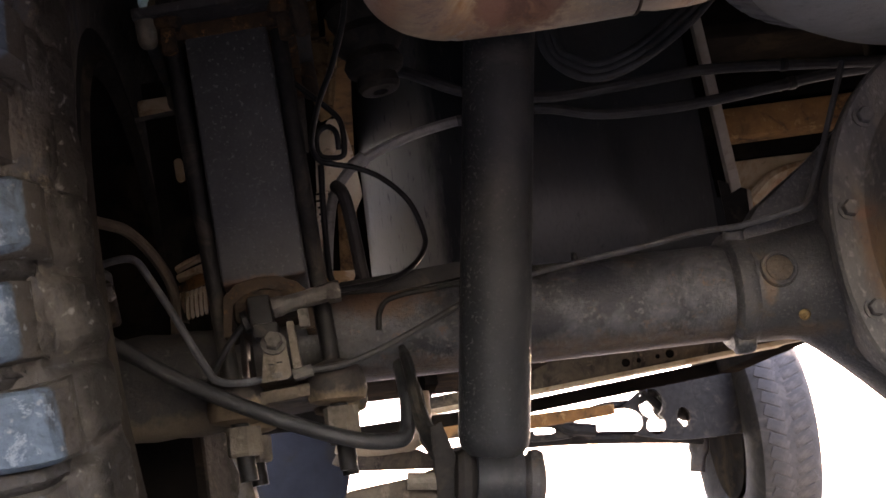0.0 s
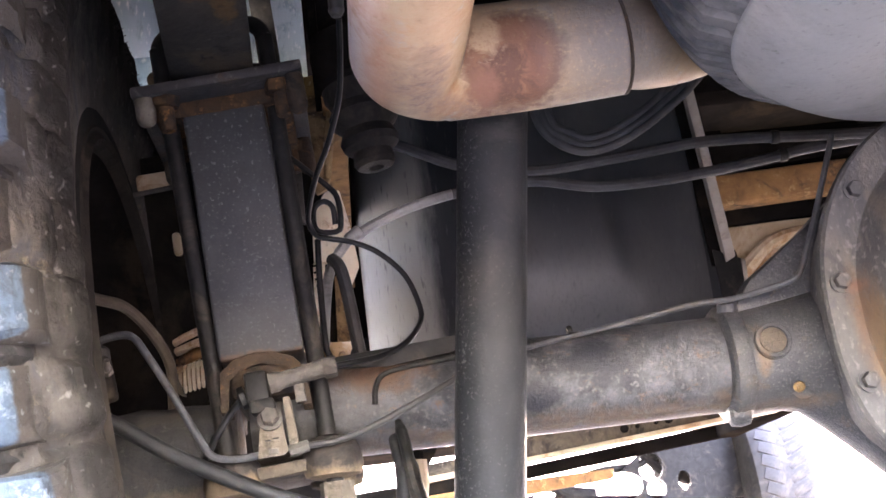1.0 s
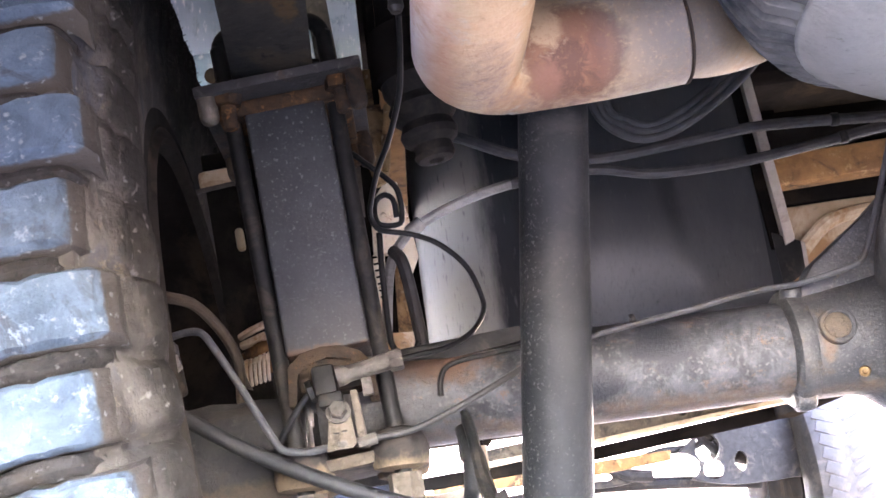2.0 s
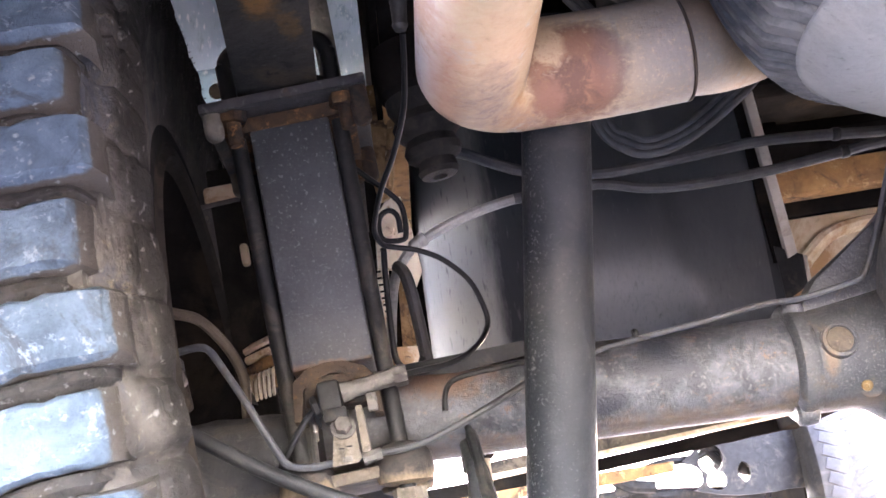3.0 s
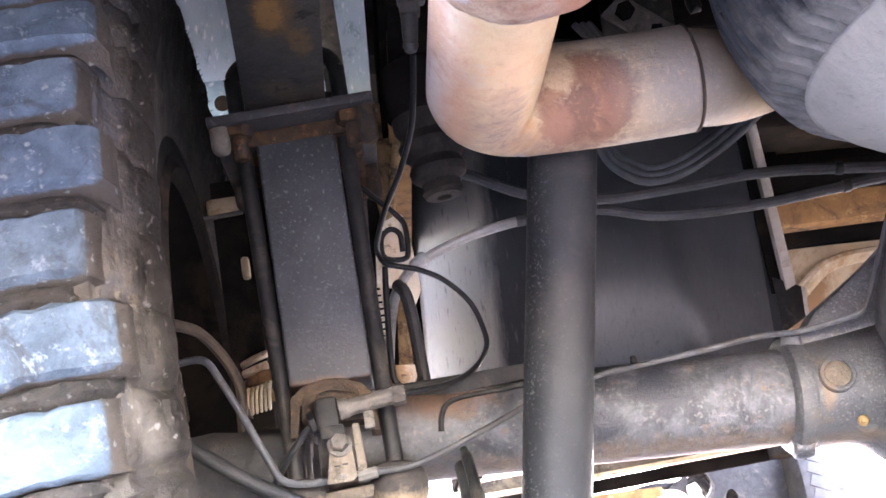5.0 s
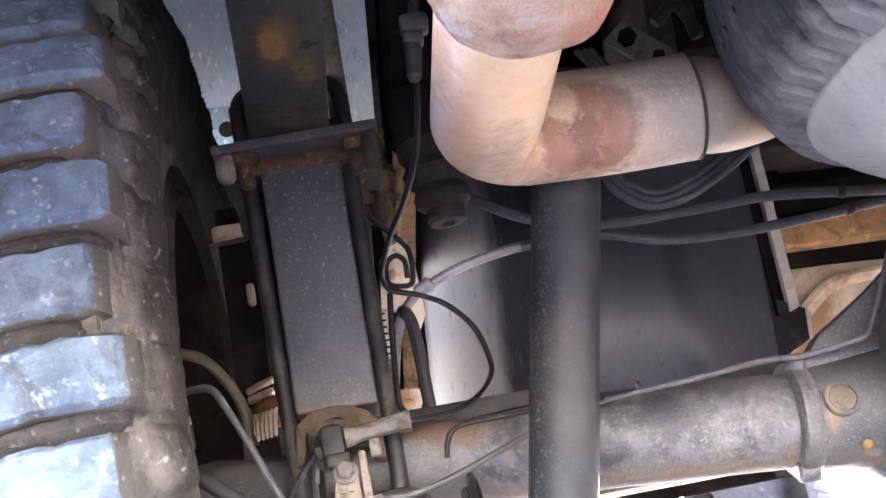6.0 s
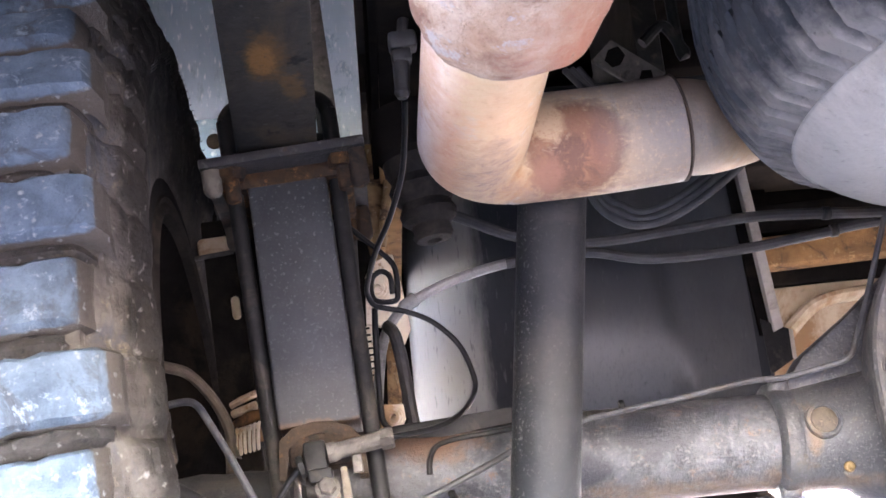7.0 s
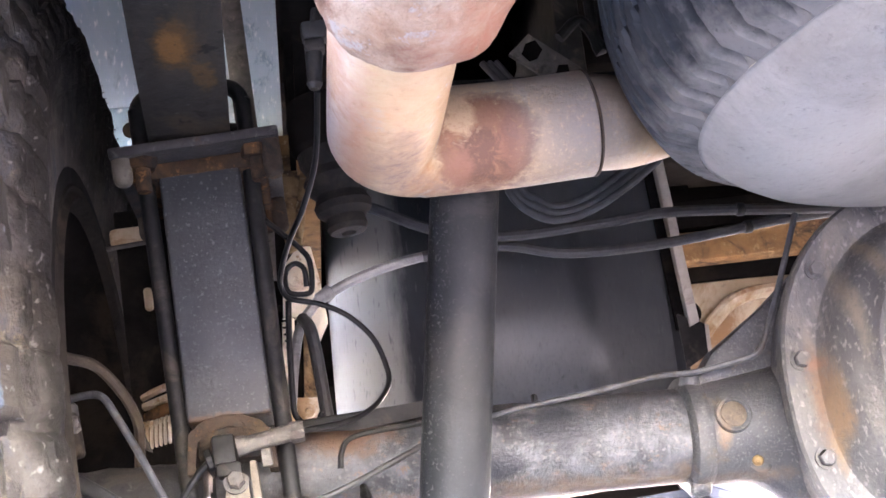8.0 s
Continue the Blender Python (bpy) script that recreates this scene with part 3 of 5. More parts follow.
part("plug_boss", lathe([(0.0150, -0.006), (0.0146, -0.0002), (0.0136, 0.0005), (0.0114, 0.0005), (0.0108, -0.0010)], (0.3985, -0.0462, 0.411), (0.0, -1, 0.18), 28), CAST, axle)
part("fill_plug", lathe([(0.0106, -0.004), (0.0104, -0.0004), (0.0094, 0.0002), (0.001, 0.0004)], (0.3985, -0.0462, 0.411), (0.0, -1, 0.18), 24), DIRT, axle, "round pressed plug with rusty face")
part("drain_plug", lathe([(0.0046, -0.002), (0.0046, 0.0035), (0.0040, 0.0050), (0.0020, 0.0054), (0.0016, 0.0044)], (0.4160, -0.034, 0.3745), (-0.45, -1, -0.3), 14), BRASS, axle, "small brass coloured plug")
part("drain_boss", lathe([(0.010, -0.008), (0.0095, 0.003), (0.007, 0.004)], (0.420, -0.030, 0.3745), (-0.2, -1, -0.4), 20), CAST, axle)
part("end_flange", lathe([(0.0385, -0.31), (0.062, -0.308), (0.062, -0.298), (0.0385, -0.296)], AX, (1, 0, 0), 32, closed=True), DARK, axle)
part("spring_perch", prism([(-0.026, 0.40), (-0.024, 0.430), (-0.014, 0.4385), (0.002, 0.4425), (0.016, 0.442), (0.030, 0.4365), (0.039, 0.427), (0.041, 0.40), (0.034, 0.40), (0.032, 0.424), (0.024, 0.431), (0.006, 0.435), (-0.010, 0.431), (-0.018, 0.424), (-0.019, 0.40)], -0.070, 0.070, "y", 0.001), PERCH, axle, "arched spring perch with rusty rim")
part("perch_core", box((0.007, 0, 0.422), (0.050, 0.130, 0.026), None, 0.005), PERCH, axle)
part("shelf_flange", prism([(0.058, 0.430), (0.060, 0.4395), (0.152, 0.4455), (0.170, 0.4455), (0.170, 0.434), (0.100, 0.4275)], -0.030, 0.03, "y", 0.0015), BLACK, axle, "dark flange on the tube")
part("curved_lip", tube([(0.087, -0.0385, 0.398), (0.0885, -0.038, 0.410), (0.094, -0.036, 0.4195), (0.108, -0.034, 0.424), (0.135, -0.034, 0.4265), (0.160, -0.034, 0.429)], 0.0022, 8), BLACK, axle)

# ---------------------------------------------------------------- block, plates, spring
LEAN = Matrix.Rotation(radians(-3.6), 3, "Y")
blk = thing("lift_block", (0.0005, 0, 0.540), "tall black painted steel lift block with rusty upper end", "lift block")
part("block_body", box((0.0005, 0, 0.5405), (0.0635, 0.120, 0.199), LEAN, 0.0025, seg=3), BLOCK, blk)
plate = thing("spring_plate", (-0.0065, 0, 0.646), "dirty steel spring plate with rusty underside", "plate")
TIP = Matrix.Rotation(radians(-4.8), 3, "Y")
part("plate_body", box((-0.0070, 0, 0.6550), (0.1315, 0.172, 0.0085), TIP, 0.0018), PLATE, plate)
for sy in (-1, 1):
    for sx, tx, bx, lift in ((-1, -0.0635, -0.0485, 0.0), (1, 0.0525, 0.0405, 0.006)):
        part("corner_tab", box((tx, sy * 0.074, 0.6355 + lift + (0.004 if sx < 0 else 0)), (0.015, 0.018, 0.028 if sx < 0 else 0.034), TIP, 0.0065, seg=4), SAND if sx < 0 else PERCH, plate, "dusty corner tab" if sx < 0 else "rusty corner tab")
        part("nut", lathe([(0.0125, 0), (0.0125, 0.007), (0.0115, 0.009)], (bx, sy * 0.070, 0.6490 + lift * 0.6), (-0.06, 0, -1), 6), RUST, plate, "rusted hexagon nut")
        part("bolt_end", lathe([(0.0062, 0), (0.0062, 0.023), (0.0052, 0.025)], (bx, sy * 0.070, 0.646 + lift * 0.6), (0.06, 0, -1), 14), RUST, plate)
part("rust_pad", box((-0.0058, 0, 0.6440), (0.106, 0.1225, 0.0135), TIP, 0.003), RUST, plate, "rusted underside pad")
spring = thing("leaf_spring", (-0.01, 0, 0.66), "worn black leaf spring pack with rust patches", "leaf spring")
for k, (front, back) in enumerate(((0.62, -0.74), (0.72, -0.95), (0.8, -1.02))):
    bm = bmesh.new()
    rows = []
    for i in range(41):
        y = back + (front - back) * i / 40
        z = 0.6600 + 0.0095 * k + 0.42 * y * y / (1 + 0.5 * abs(y))
        x = -0.014 - 0.045 * y
        rows.append([bm.verts.new((x + sx * 0.0318, y, z + h)) for sx, h in ((-1, 0.001), (-0.94, 0), (0.94, 0), (1, 0.001), (1, 0.008), (0.94, 0.009), (-0.94, 0.009), (-1, 0.008))])
    for u, v in zip(rows, rows[1:]):
        for a in range(8):
            bm.faces.new((u[a], u[(a + 1) % 8], v[(a + 1) % 8], v[a]))
    bm.faces.new(rows[0])
    bm.faces.new(rows[-1][::-1])
    part("leaf", bm, LEAF, spring)
for y in (-0.048, 0.048):
    ub = thing("u_bolt", (0.017, y, 0.30), "long black U-bolt clamping spring and block to axle", "u-bolt", "u-bolts on the axle")
    part("rod", tube([(-0.018, y, 0.297), (-0.0275, y, 0.40), (-0.041, y, 0.55), (-0.053, y, 0.685), (-0.0535, y, 0.698), (-0.048, y, 0.708), (-0.036, y, 0.712), (0.014, y, 0.715), (0.026, y, 0.711), (0.0305, y, 0.702), (0.032, y, 0.688), (0.039, y, 0.55), (0.048, y, 0.40), (0.0545, y, 0.297)], 0.0068, 14, 3), BLACK, ub)
    for x in (-0.0195, 0.0525):
        part("nut", lathe([(0.0135, 0), (0.0135, 0.019), (0.012, 0.021)], (x, y, 0.336 if x < 0 else 0.343), (0, 0, -1), 6), SAND, ub, "dirty hexagon nut")
lower = thing("axle_clamp_plate", (0.015, 0, 0.352), "brown dirt-covered clamp plate under the axle", "plate")
part("plate_body", box((0.015, 0, 0.356), (0.060, 0.12, 0.010), Matrix.Rotation(radians(-5), 3, "Y"), 0.003), DIRT, lower)
for x in (-0.022, 0.051):
    for y in (-0.048, 0.048):
        part("boss", lathe([(0.008, 0.026), (0.0150, 0.024), (0.0200, 0.018), (0.0222, 0.010), (0.0228, 0.003), (0.0205, -0.004), (0.014, -0.006)], (x, y, 0.345 if x < 0 else 0.352), (0, 0, 1), 32), BOSS, lower)

# ---------------------------------------------------------------- shock absorber
sa, sb = Vector((0.1535, -0.125, 0.295)), Vector((0.1965, -0.185, 0.640))
way = (sb - sa).normalized()
shock = thing("shock_absorber", sa, "dusty black tubular shock absorber with rubber bushing", "shock absorber")
part("body", lathe([(0.012, -0.004), (0.019, -0.003), (0.0235, 0.004), (0.0245, 0.010), (0.0245, 0.35), (0.022, 0.356)], sa, way, 56), SHOCK, shock)
EYE = sa - way * 0.021 + Vector((0.004, 0, 0))
part("eye", lathe([(0.011, -0.0165), (0.0215, -0.0155), (0.0225, -0.012), (0.0225, 0.012), (0.0215, 0.0155), (0.011, 0.0165)], EYE, (1, 0, -0.12), 32, closed=True), SHOCK, shock)
for sd in (-1, 1):
    part("bushing", lathe([(0.004, 0.015), (0.016, 0.0155), (0.0175, 0.018), (0.0205, 0.020), (0.0215, 0.025), (0.0195, 0.029), (0.010, 0.031), (0.004, 0.031)], EYE, (sd, 0, -0.12 * sd), 32, closed=True), BUSHING if sd < 0 else PLATE, shock, "flanged grey rubber bushing")
part("mount_bolt", tube([EYE + Vector((-0.062, 0, 0.007)), EYE + Vector((0.030, 0, -0.004))], 0.006, 12, 0), SAND, shock)
bracket = thing("shock_bracket", (0.11, -0.08, 0.36), "black curved steel shock mount arm on the axle", "bracket")
part("arm", tube([(0.103, -0.030, 0.385), (0.105, -0.06, 0.365), (0.109, -0.085, 0.325), (0.118, -0.105, 0.300), (0.132, -0.118, 0.280)], [0.003, 0.0045, 0.006, 0.008, 0.011], 10), BLACK, bracket)
part("mount_plate", prism([(0.040, 0.262), (0.052, 0.280), (0.095, 0.284), (0.118, 0.290), (0.122, 0.240), (0.040, 0.236)], -0.105, -0.100, "y", 0.002), DIRT, bracket, "dirty mount plate")
part("mount_tab", prism([(0.112, 0.315), (0.120, 0.318), (0.130, 0.285), (0.130, 0.245), (0.112, 0.245)], -0.128, -0.122, "y", 0.001), BUSHING, bracket)

# ---------------------------------------------------------------- exhaust
ex = thing("exhaust_pipe", (0.16, -0.25, 0.58), "heat-tinted rusty exhaust pipe with welded elbow", "exhaust pipe")
ELB = []
for k in range(9):
    a = math.pi / 2 * k / 8
    ELB.append((0.157 - 0.031 * math.sin(a), -0.283 + 0.032 * math.cos(a) , 0.5787))
part("elbow", tube([(0.262, -0.250, 0.585), (0.21, -0.250, 0.5810)] + ELB + [(0.126, -0.33, 0.5787), (0.1265, -0.48, 0.581)], 0.0355, 40, 3), EXHAUST, ex)
part("forward_pipe", tube([(0.250, -0.251, 0.584), (0.268, -0.246, 0.587), (0.297, -0.208, 0.600), (0.336, -0.158, 0.622), (0.372, -0.108, 0.648), (0.43, -0.03, 0.69), (0.50, 0.06, 0.72)], 0.0325, 32, 6), EXHAUST, ex)
part("weld_ring", lathe([(0.0345, -0.0013), (0.0359, -0.0007), (0.0361, 0.0002), (0.0345, 0.0010)], (0.2635, -0.250, 0.5852), (1, 0.01, 0.10), 48, closed=True), PERCH, ex, "dark weld seam")
bm = lathe([(0.036, 0.0), (0.0445, 0.003), (0.0480, 0.008), (0.0500, 0.014), (0.0505, 0.022), (0.0490, 0.034), (0.0500, 0.05), (0.0475, 0.060), (0.0465, 0.075), (0.046, 0.10), (0.046, 0.16), (0.046, 0.30), (0.044, 0.30), (0.044, 0.02), (0.036, 0.01)], (0.1335, -0.452, 0.584), (0.02, -1, 0.02), 96, closed=True)
for v in bm.verts:
    out = v.co - Vector((0.1335, v.co.y, 0.584))
    v.co += out.normalized() * (0.0022 * noise.noise(v.co * 55) + 0.0014 * noise.noise(v.co * 150)) + Vector((0, 0.0035 * noise.noise(v.co * 40 + Vector((7, 0, 0))), 0))
part("flared_joint", bm, WELD, ex, "scaled rusty pipe joint", smooth=60)

# ---------------------------------------------------------------- spare tyre
SC = Vector((0.6164, -0.446, 0.6361))
spare = thing("spare_wheel", SC, "grey weathered spare wheel slung flat under the bed", "wheel")
low = [(0.165, -0.078), (0.19, -0.091), (0.214, -0.0965), (0.216, -0.0985), (0.219, -0.0985), (0.222, -0.0972), (0.25, -0.1035), (0.272, -0.1052), (0.288, -0.1045), (0.302, -0.1015), (0.315, -0.0965), (0.326, -0.0890), (0.3318, -0.0832), (0.3334, -0.0812), (0.3346, -0.0806), (0.3360, -0.0806)]
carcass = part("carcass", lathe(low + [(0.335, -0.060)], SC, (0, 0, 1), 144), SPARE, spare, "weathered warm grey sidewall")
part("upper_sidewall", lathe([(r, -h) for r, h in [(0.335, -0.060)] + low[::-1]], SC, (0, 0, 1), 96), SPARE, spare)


def spare_tread(pitches=84, fine=22):
    """The spare's crown: short wide slots across the shoulder, each running on as a thin groove that sweeps round the crown."""
    bm = bmesh.new()
    rings = []
    seg = pitches * fine
    for deg in [-49, -48.5, -47, -45.5, -44] + list(range(-42, 82, 3)):
        a = radians(deg)
        r0, h0 = 0.3023 + 0.072 * math.cos(a), 0.1005 * math.sin(a)
        if deg < -46:
            r0, h0 = {-49: (0.3360, -0.0806), -48.5: (0.3385, -0.0792), -47: (0.3440, -0.0762)}[deg]
        sweep = 0.0045 * min(max(deg + 20, 0), 48) + 0.0006 * (deg + 47)
        wide, deep = (0.20, {-49: 0.0, -48.5: 0.0022, -47: 0.0065}.get(deg, 0.0090)) if deg < -22 else (0.095, 0.0042)
        if -28 < deg < -16:
            wide, deep = 0.145, 0.0062
        ring = []
        for k in range(seg):
            w = 2 * math.pi * k / seg
            u = abs(((w - sweep) * pitches / (2 * math.pi)) % 1.0 - 0.5)
            cut = max(0.0, min(1.0, (wide - u) / 0.04))
            cut = cut * cut * (3 - 2 * cut)
            lump = 0.0007 * noise.noise((math.cos(w) * 26, math.sin(w) * 26, deg * 0.09))
            d = deep * cut + lump
            ring.append(bm.verts.new(SC + Vector(((r0 - d * math.cos(a)) * math.cos(w), (r0 - d * math.cos(a)) * math.sin(w), h0 - d * math.sin(a)))))
        rings.append(ring)
    for u, v in zip(rings, rings[1:]):
        for k in range(seg):
            bm.faces.new((u[k], u[(k + 1) % seg], v[(k + 1) % seg], v[k]))
    return bm


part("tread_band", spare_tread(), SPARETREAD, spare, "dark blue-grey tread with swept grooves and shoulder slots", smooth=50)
spare.rotation_euler = (Matrix.Rotation(0.0485, 3, "X") @ Matrix.Rotation(-0.0954, 3, "Y")).to_euler()
part("hoist_cable", tube([SC + Vector((0, 0, -0.03)), SC + Vector((0, 0, 0.466))], 0.006, 10, 0), BLACK, spare)
part("rim", lathe([(0.160, -0.075), (0.164, -0.080), (0.168, -0.078), (0.165, -0.06), (0.15, -0.03), (0.08, -0.02), (0.05, -0.04), (0.02, -0.04), (0.02, -0.03), (0.2, 0.09)], SC, (0, 0, 1), 64), PLATE, spare, "steel rim")

# ---------------------------------------------------------------- tank
tank = thing("fuel_tank", (0.29, 0.55, 0.56), "satin black fuel tank with rolled edge", "fuel tank")
own = bmesh.new()
bmesh.ops.create_cube(own, size=1)
bmesh.ops.scale(own, verts=own.verts, vec=(0.385, 0.40, 0.40))
bmesh.ops.bevel(own, geom=[e for e in own.edges if abs(e.verts[0].co.y - e.verts[1].co.y) < 0.1 and e.verts[0].co.x < 0 and e.verts[1].co.x < 0], offset=0.13, segments=16, affect="EDGES", profile=0.5)
bmesh.ops.bevel(own, geom=[e for e in own.edges if abs(e.verts[0].co.x - e.verts[1].co.x) > 0.2 and e.verts[0].co.z < 0], offset=0.05, segments=8, affect="EDGES", profile=0.5)
bmesh.ops.translate(own, verts=own.verts, vec=(0.2925, 0.532, 0.67))
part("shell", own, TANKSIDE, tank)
bm = bmesh.new()
grid = []
for i in range(73):
    x = 0.236 + 0.228 * i / 72
    row = []
    for k in range(61):
        z = 0.476 + 0.384 * k / 60
        keep = 1 - max(0.0, min(1.0, (x - (0.362 - 0.10 * max(0, z - 0.53))) / 0.028))
        keep = keep * keep * (3 - 2 * keep)
        fold = 0.0 if 0 < i < 72 and 0 < k < 60 else 0.020
        row.append(bm.verts.new((x, 0.300 - 0.006 * keep + 2.6 * keep * max(0.0, 0.590 - z) ** 2 + 0.0012 * noise.noise((x * 14, 0, z * 14)) + fold, z)))
    grid.append(row)
for u, v in zip(grid, grid[1:]):
    for a, b, c, d in zip(u, v, v[1:], u[1:]):
        bm.faces.new((a, b, c, d))
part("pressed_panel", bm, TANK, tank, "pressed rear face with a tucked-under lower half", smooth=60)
part("side_flange", prism([(0.462, 0.80), (0.4725, 0.80), (0.4885, 0.555), (0.4775, 0.55)], 0.285, 0.31, "y", 0.001), STRIP, tank, "bare edge strip")
part("flange_gap", prism([(0.452, 0.80), (0.462, 0.80), (0.4775, 0.55), (0.466, 0.55)], 0.296, 0.302, "y", 0), DARK, tank)
for x in (0.20, 0.40):
    part("strap", box((x, 0.50, 0.96), (0.03, 0.36, 0.19), None, 0.002), BLACK, tank)
part("lower_tab", prism([(0.466, 0.566), (0.4885, 0.5555), (0.4975, 0.552), (0.4965, 0.521), (0.484, 0.514), (0.468, 0.505)], 0.2890, 0.2915, "y", 0.0008), BLACK, tank, "thin black lower corner flap")
part("tab_edge", prism([(0.4945, 0.5530), (0.4990, 0.5510), (0.4980, 0.5195), (0.4935, 0.5205)], 0.288, 0.2935, "y", 0.001), STRIP, tank)

# ---------------------------------------------------------------- frame and body
rail = thing("frame_rail", (0.10, 0, 0.75), "rusty brown truck frame rail above the axle", "frame rail")
part("rear_web", prism([(-1.1, 0.76), (-0.3, 0.715), (0.06, 0.705), (0.06, 0.80), (-0.3, 0.84), (-1.1, 0.88)], 0.068, 0.074, "x"), DARK, rail, "dark undercoated rear length")
part("drop_web", prism([(0.06, 0.705), (0.14, 0.695), (0.24, 0.688), (1.2, 0.685), (1.2, 0.79), (0.3, 0.80), (0.06, 0.80)], 0.066, 0.0715, "x"), DARK, rail)
part("drop_flange", prism([(0.06, 0.70), (0.14, 0.690), (0.24, 0.683), (1.2, 0.680), (1.2, 0.685), (0.24, 0.688), (0.14, 0.695), (0.06, 0.705)], 0.072, 0.092, "x"), ORANGE, rail)
part("rusty_gusset", prism([(0.050, 0.735), (0.082, 0.735), (0.084, 0.690), (0.077, 0.660), (0.074, 0.640), (0.070, 0.622), (0.058, 0.617), (0.054, 0.640), (0.050, 0.680)], 0.118, 0.126, "y", 0.003), GUSSET, rail, "scaly rust-brown gusset")
part("gusset_rib", tube([(0.080, 0.114, 0.725), (0.079, 0.113, 0.69), (0.073, 0.112, 0.66), (0.069, 0.114, 0.63)], [0.004, 0.005, 0.0045, 0.003], 10), GUSSET, rail)
part("rear_flange", prism([(-1.1, 0.755), (-0.3, 0.71), (0.06, 0.70), (0.06, 0.705), (-0.3, 0.715), (-1.1, 0.76)], 0.0745, 0.150, "x"), DARK, rail)
part("stop_bracket", box((0.112, -0.04, 0.712), (0.075, 0.09, 0.010), None, 0.002), RUST, rail)
stop = thing("bump_stop", (0.105, -0.04, 0.64), "grey rubber bump stop cone under the frame rail", "bump stop")
part("cup", lathe([(0.0288, 0.115), (0.0320, 0.10), (0.0320, 0.075), (0.0288, 0.07)], (0.109, -0.04, 0.585), (-0.12, 0, 1), 40), DARK, stop)
part("rubber", lathe([(0.0048, 0.005), (0.0064, 0.0), (0.0145, 0.001), (0.0168, 0.005), (0.0162, 0.010), (0.0160, 0.013), (0.0222, 0.018), (0.0238, 0.024), (0.0215, 0.029), (0.0205, 0.032), (0.0262, 0.038), (0.0282, 0.046), (0.0255, 0.051), (0.0245, 0.054), (0.0285, 0.062), (0.0288, 0.074)], (0.109, -0.04, 0.585), (-0.12, 0, 1), 40), BUSHING, stop)
house = thing("inner_fender_panel", (-0.1, 0.32, 0.85), "dusty blue painted inner wheelhouse panel", "body panel")
part("panel", prism([(-0.385, 0.845), (-0.09, 0.85), (0.060, 0.80), (0.064, 1.048), (-0.385, 1.048)], 0.30, 0.306, "y", 0.001), BLUE, house)
part("lower_flange", prism([(-0.385, 0.765), (-0.115, 0.768), (-0.06, 0.78), (0.058, 0.785), (0.058, 0.798), (-0.09, 0.846), (-0.385, 0.842)], 0.290, 0.2985, "y", 0.001), FLANGE, house, "blue flange toned down for its light, with oval holes")
part("oval_hole", lathe([(0.009, 0), (0.009, 0.0015), (0.001, 0.0016)], (-0.102, 0.2895, 0.818), (0, -1, 0), 20), DARK, house)
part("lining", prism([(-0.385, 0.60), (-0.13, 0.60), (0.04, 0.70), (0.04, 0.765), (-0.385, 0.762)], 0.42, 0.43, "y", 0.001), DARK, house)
# Arch out of view, added to keep light off the tyre's top.
liner = thing("wheelhouse_liner", (-0.25, 0, 0.90), "unseen dark arch added to shade the rear tyre", "body panel")
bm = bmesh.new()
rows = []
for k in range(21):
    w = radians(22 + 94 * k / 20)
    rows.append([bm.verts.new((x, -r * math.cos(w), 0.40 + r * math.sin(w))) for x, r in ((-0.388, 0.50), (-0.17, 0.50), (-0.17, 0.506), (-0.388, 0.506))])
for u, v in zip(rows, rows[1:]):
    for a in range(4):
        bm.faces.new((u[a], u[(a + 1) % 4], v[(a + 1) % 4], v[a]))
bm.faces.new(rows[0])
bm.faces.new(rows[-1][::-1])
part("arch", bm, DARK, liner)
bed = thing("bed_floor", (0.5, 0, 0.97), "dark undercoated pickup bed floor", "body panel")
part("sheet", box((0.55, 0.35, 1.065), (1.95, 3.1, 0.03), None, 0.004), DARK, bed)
for y in (-0.95, -0.55, 0.62, 1.0, 1.4):
    part("cross_sill", box((0.55, y, 1.02), (1.8, 0.07, 0.06), None, 0.006), DARK, bed)
# Bar and tailgate are unseen, added to block light from behind.
bumper = thing("rear_bumper", (0.55, -1.17, 0.66), "unseen dark rear closure added to hold back light", "bumper", kind="structure")
part("bar", box((0.55, -1.17, 0.6525), (2.0, 0.07, 0.315), None, 0.02), DARK, bumper)
part("tailgate", box((0.55, -1.15, 1.12), (1.9, 0.04, 0.62), None, 0.01), DARK, bumper)
# Both sides are unseen, added to limit side light; dark sheets stop bounce.
side = thing("bed_side", (-0.385, 0.3, 0.9), "unseen blue bed side, added and cut to limit side light", "body panel")
part("panel", prism([(-1.1, 0.37), (-0.465, 0.37), (-0.43, 0.55), (-0.38, 0.66), (-0.29, 0.76), (-0.16, 0.835), (0.0, 0.865), (0.16, 0.85), (0.29, 0.79), (0.38, 0.68), (0.41, 0.58), (0.415, 0.60), (1.9, 0.60), (1.9, 1.4), (-1.1, 1.4)], -0.405, -0.39, "x", 0.002), BLUE, side)
part("inner_liner", prism([(-1.09, 0.38), (-0.47, 0.38), (-0.43, 0.56), (-0.38, 0.67), (-0.29, 0.77), (-0.20, 0.82), (-0.20, 0.95), (-1.09, 0.95)], -0.387, -0.383, "x", 0), DARK, side, "dark inner sheet added to cut bounce light")
side2 = thing("bed_side", (1.55, 0.3, 0.9), "unseen blue wall added to close the opposite side", "body panel")
part("panel", prism([(-1.1, 0.08), (1.9, 0.08), (1.9, 1.4), (-1.1, 1.4)], 1.53, 1.545, "x", 0.002), BLUE, side2)
part("inner_liner", prism([(-1.09, 0.09), (1.89, 0.09), (1.89, 1.0), (-1.09, 1.0)], 1.522, 1.527, "x", 0), DARK, side2, "dark inner sheet added to cut bounce light")
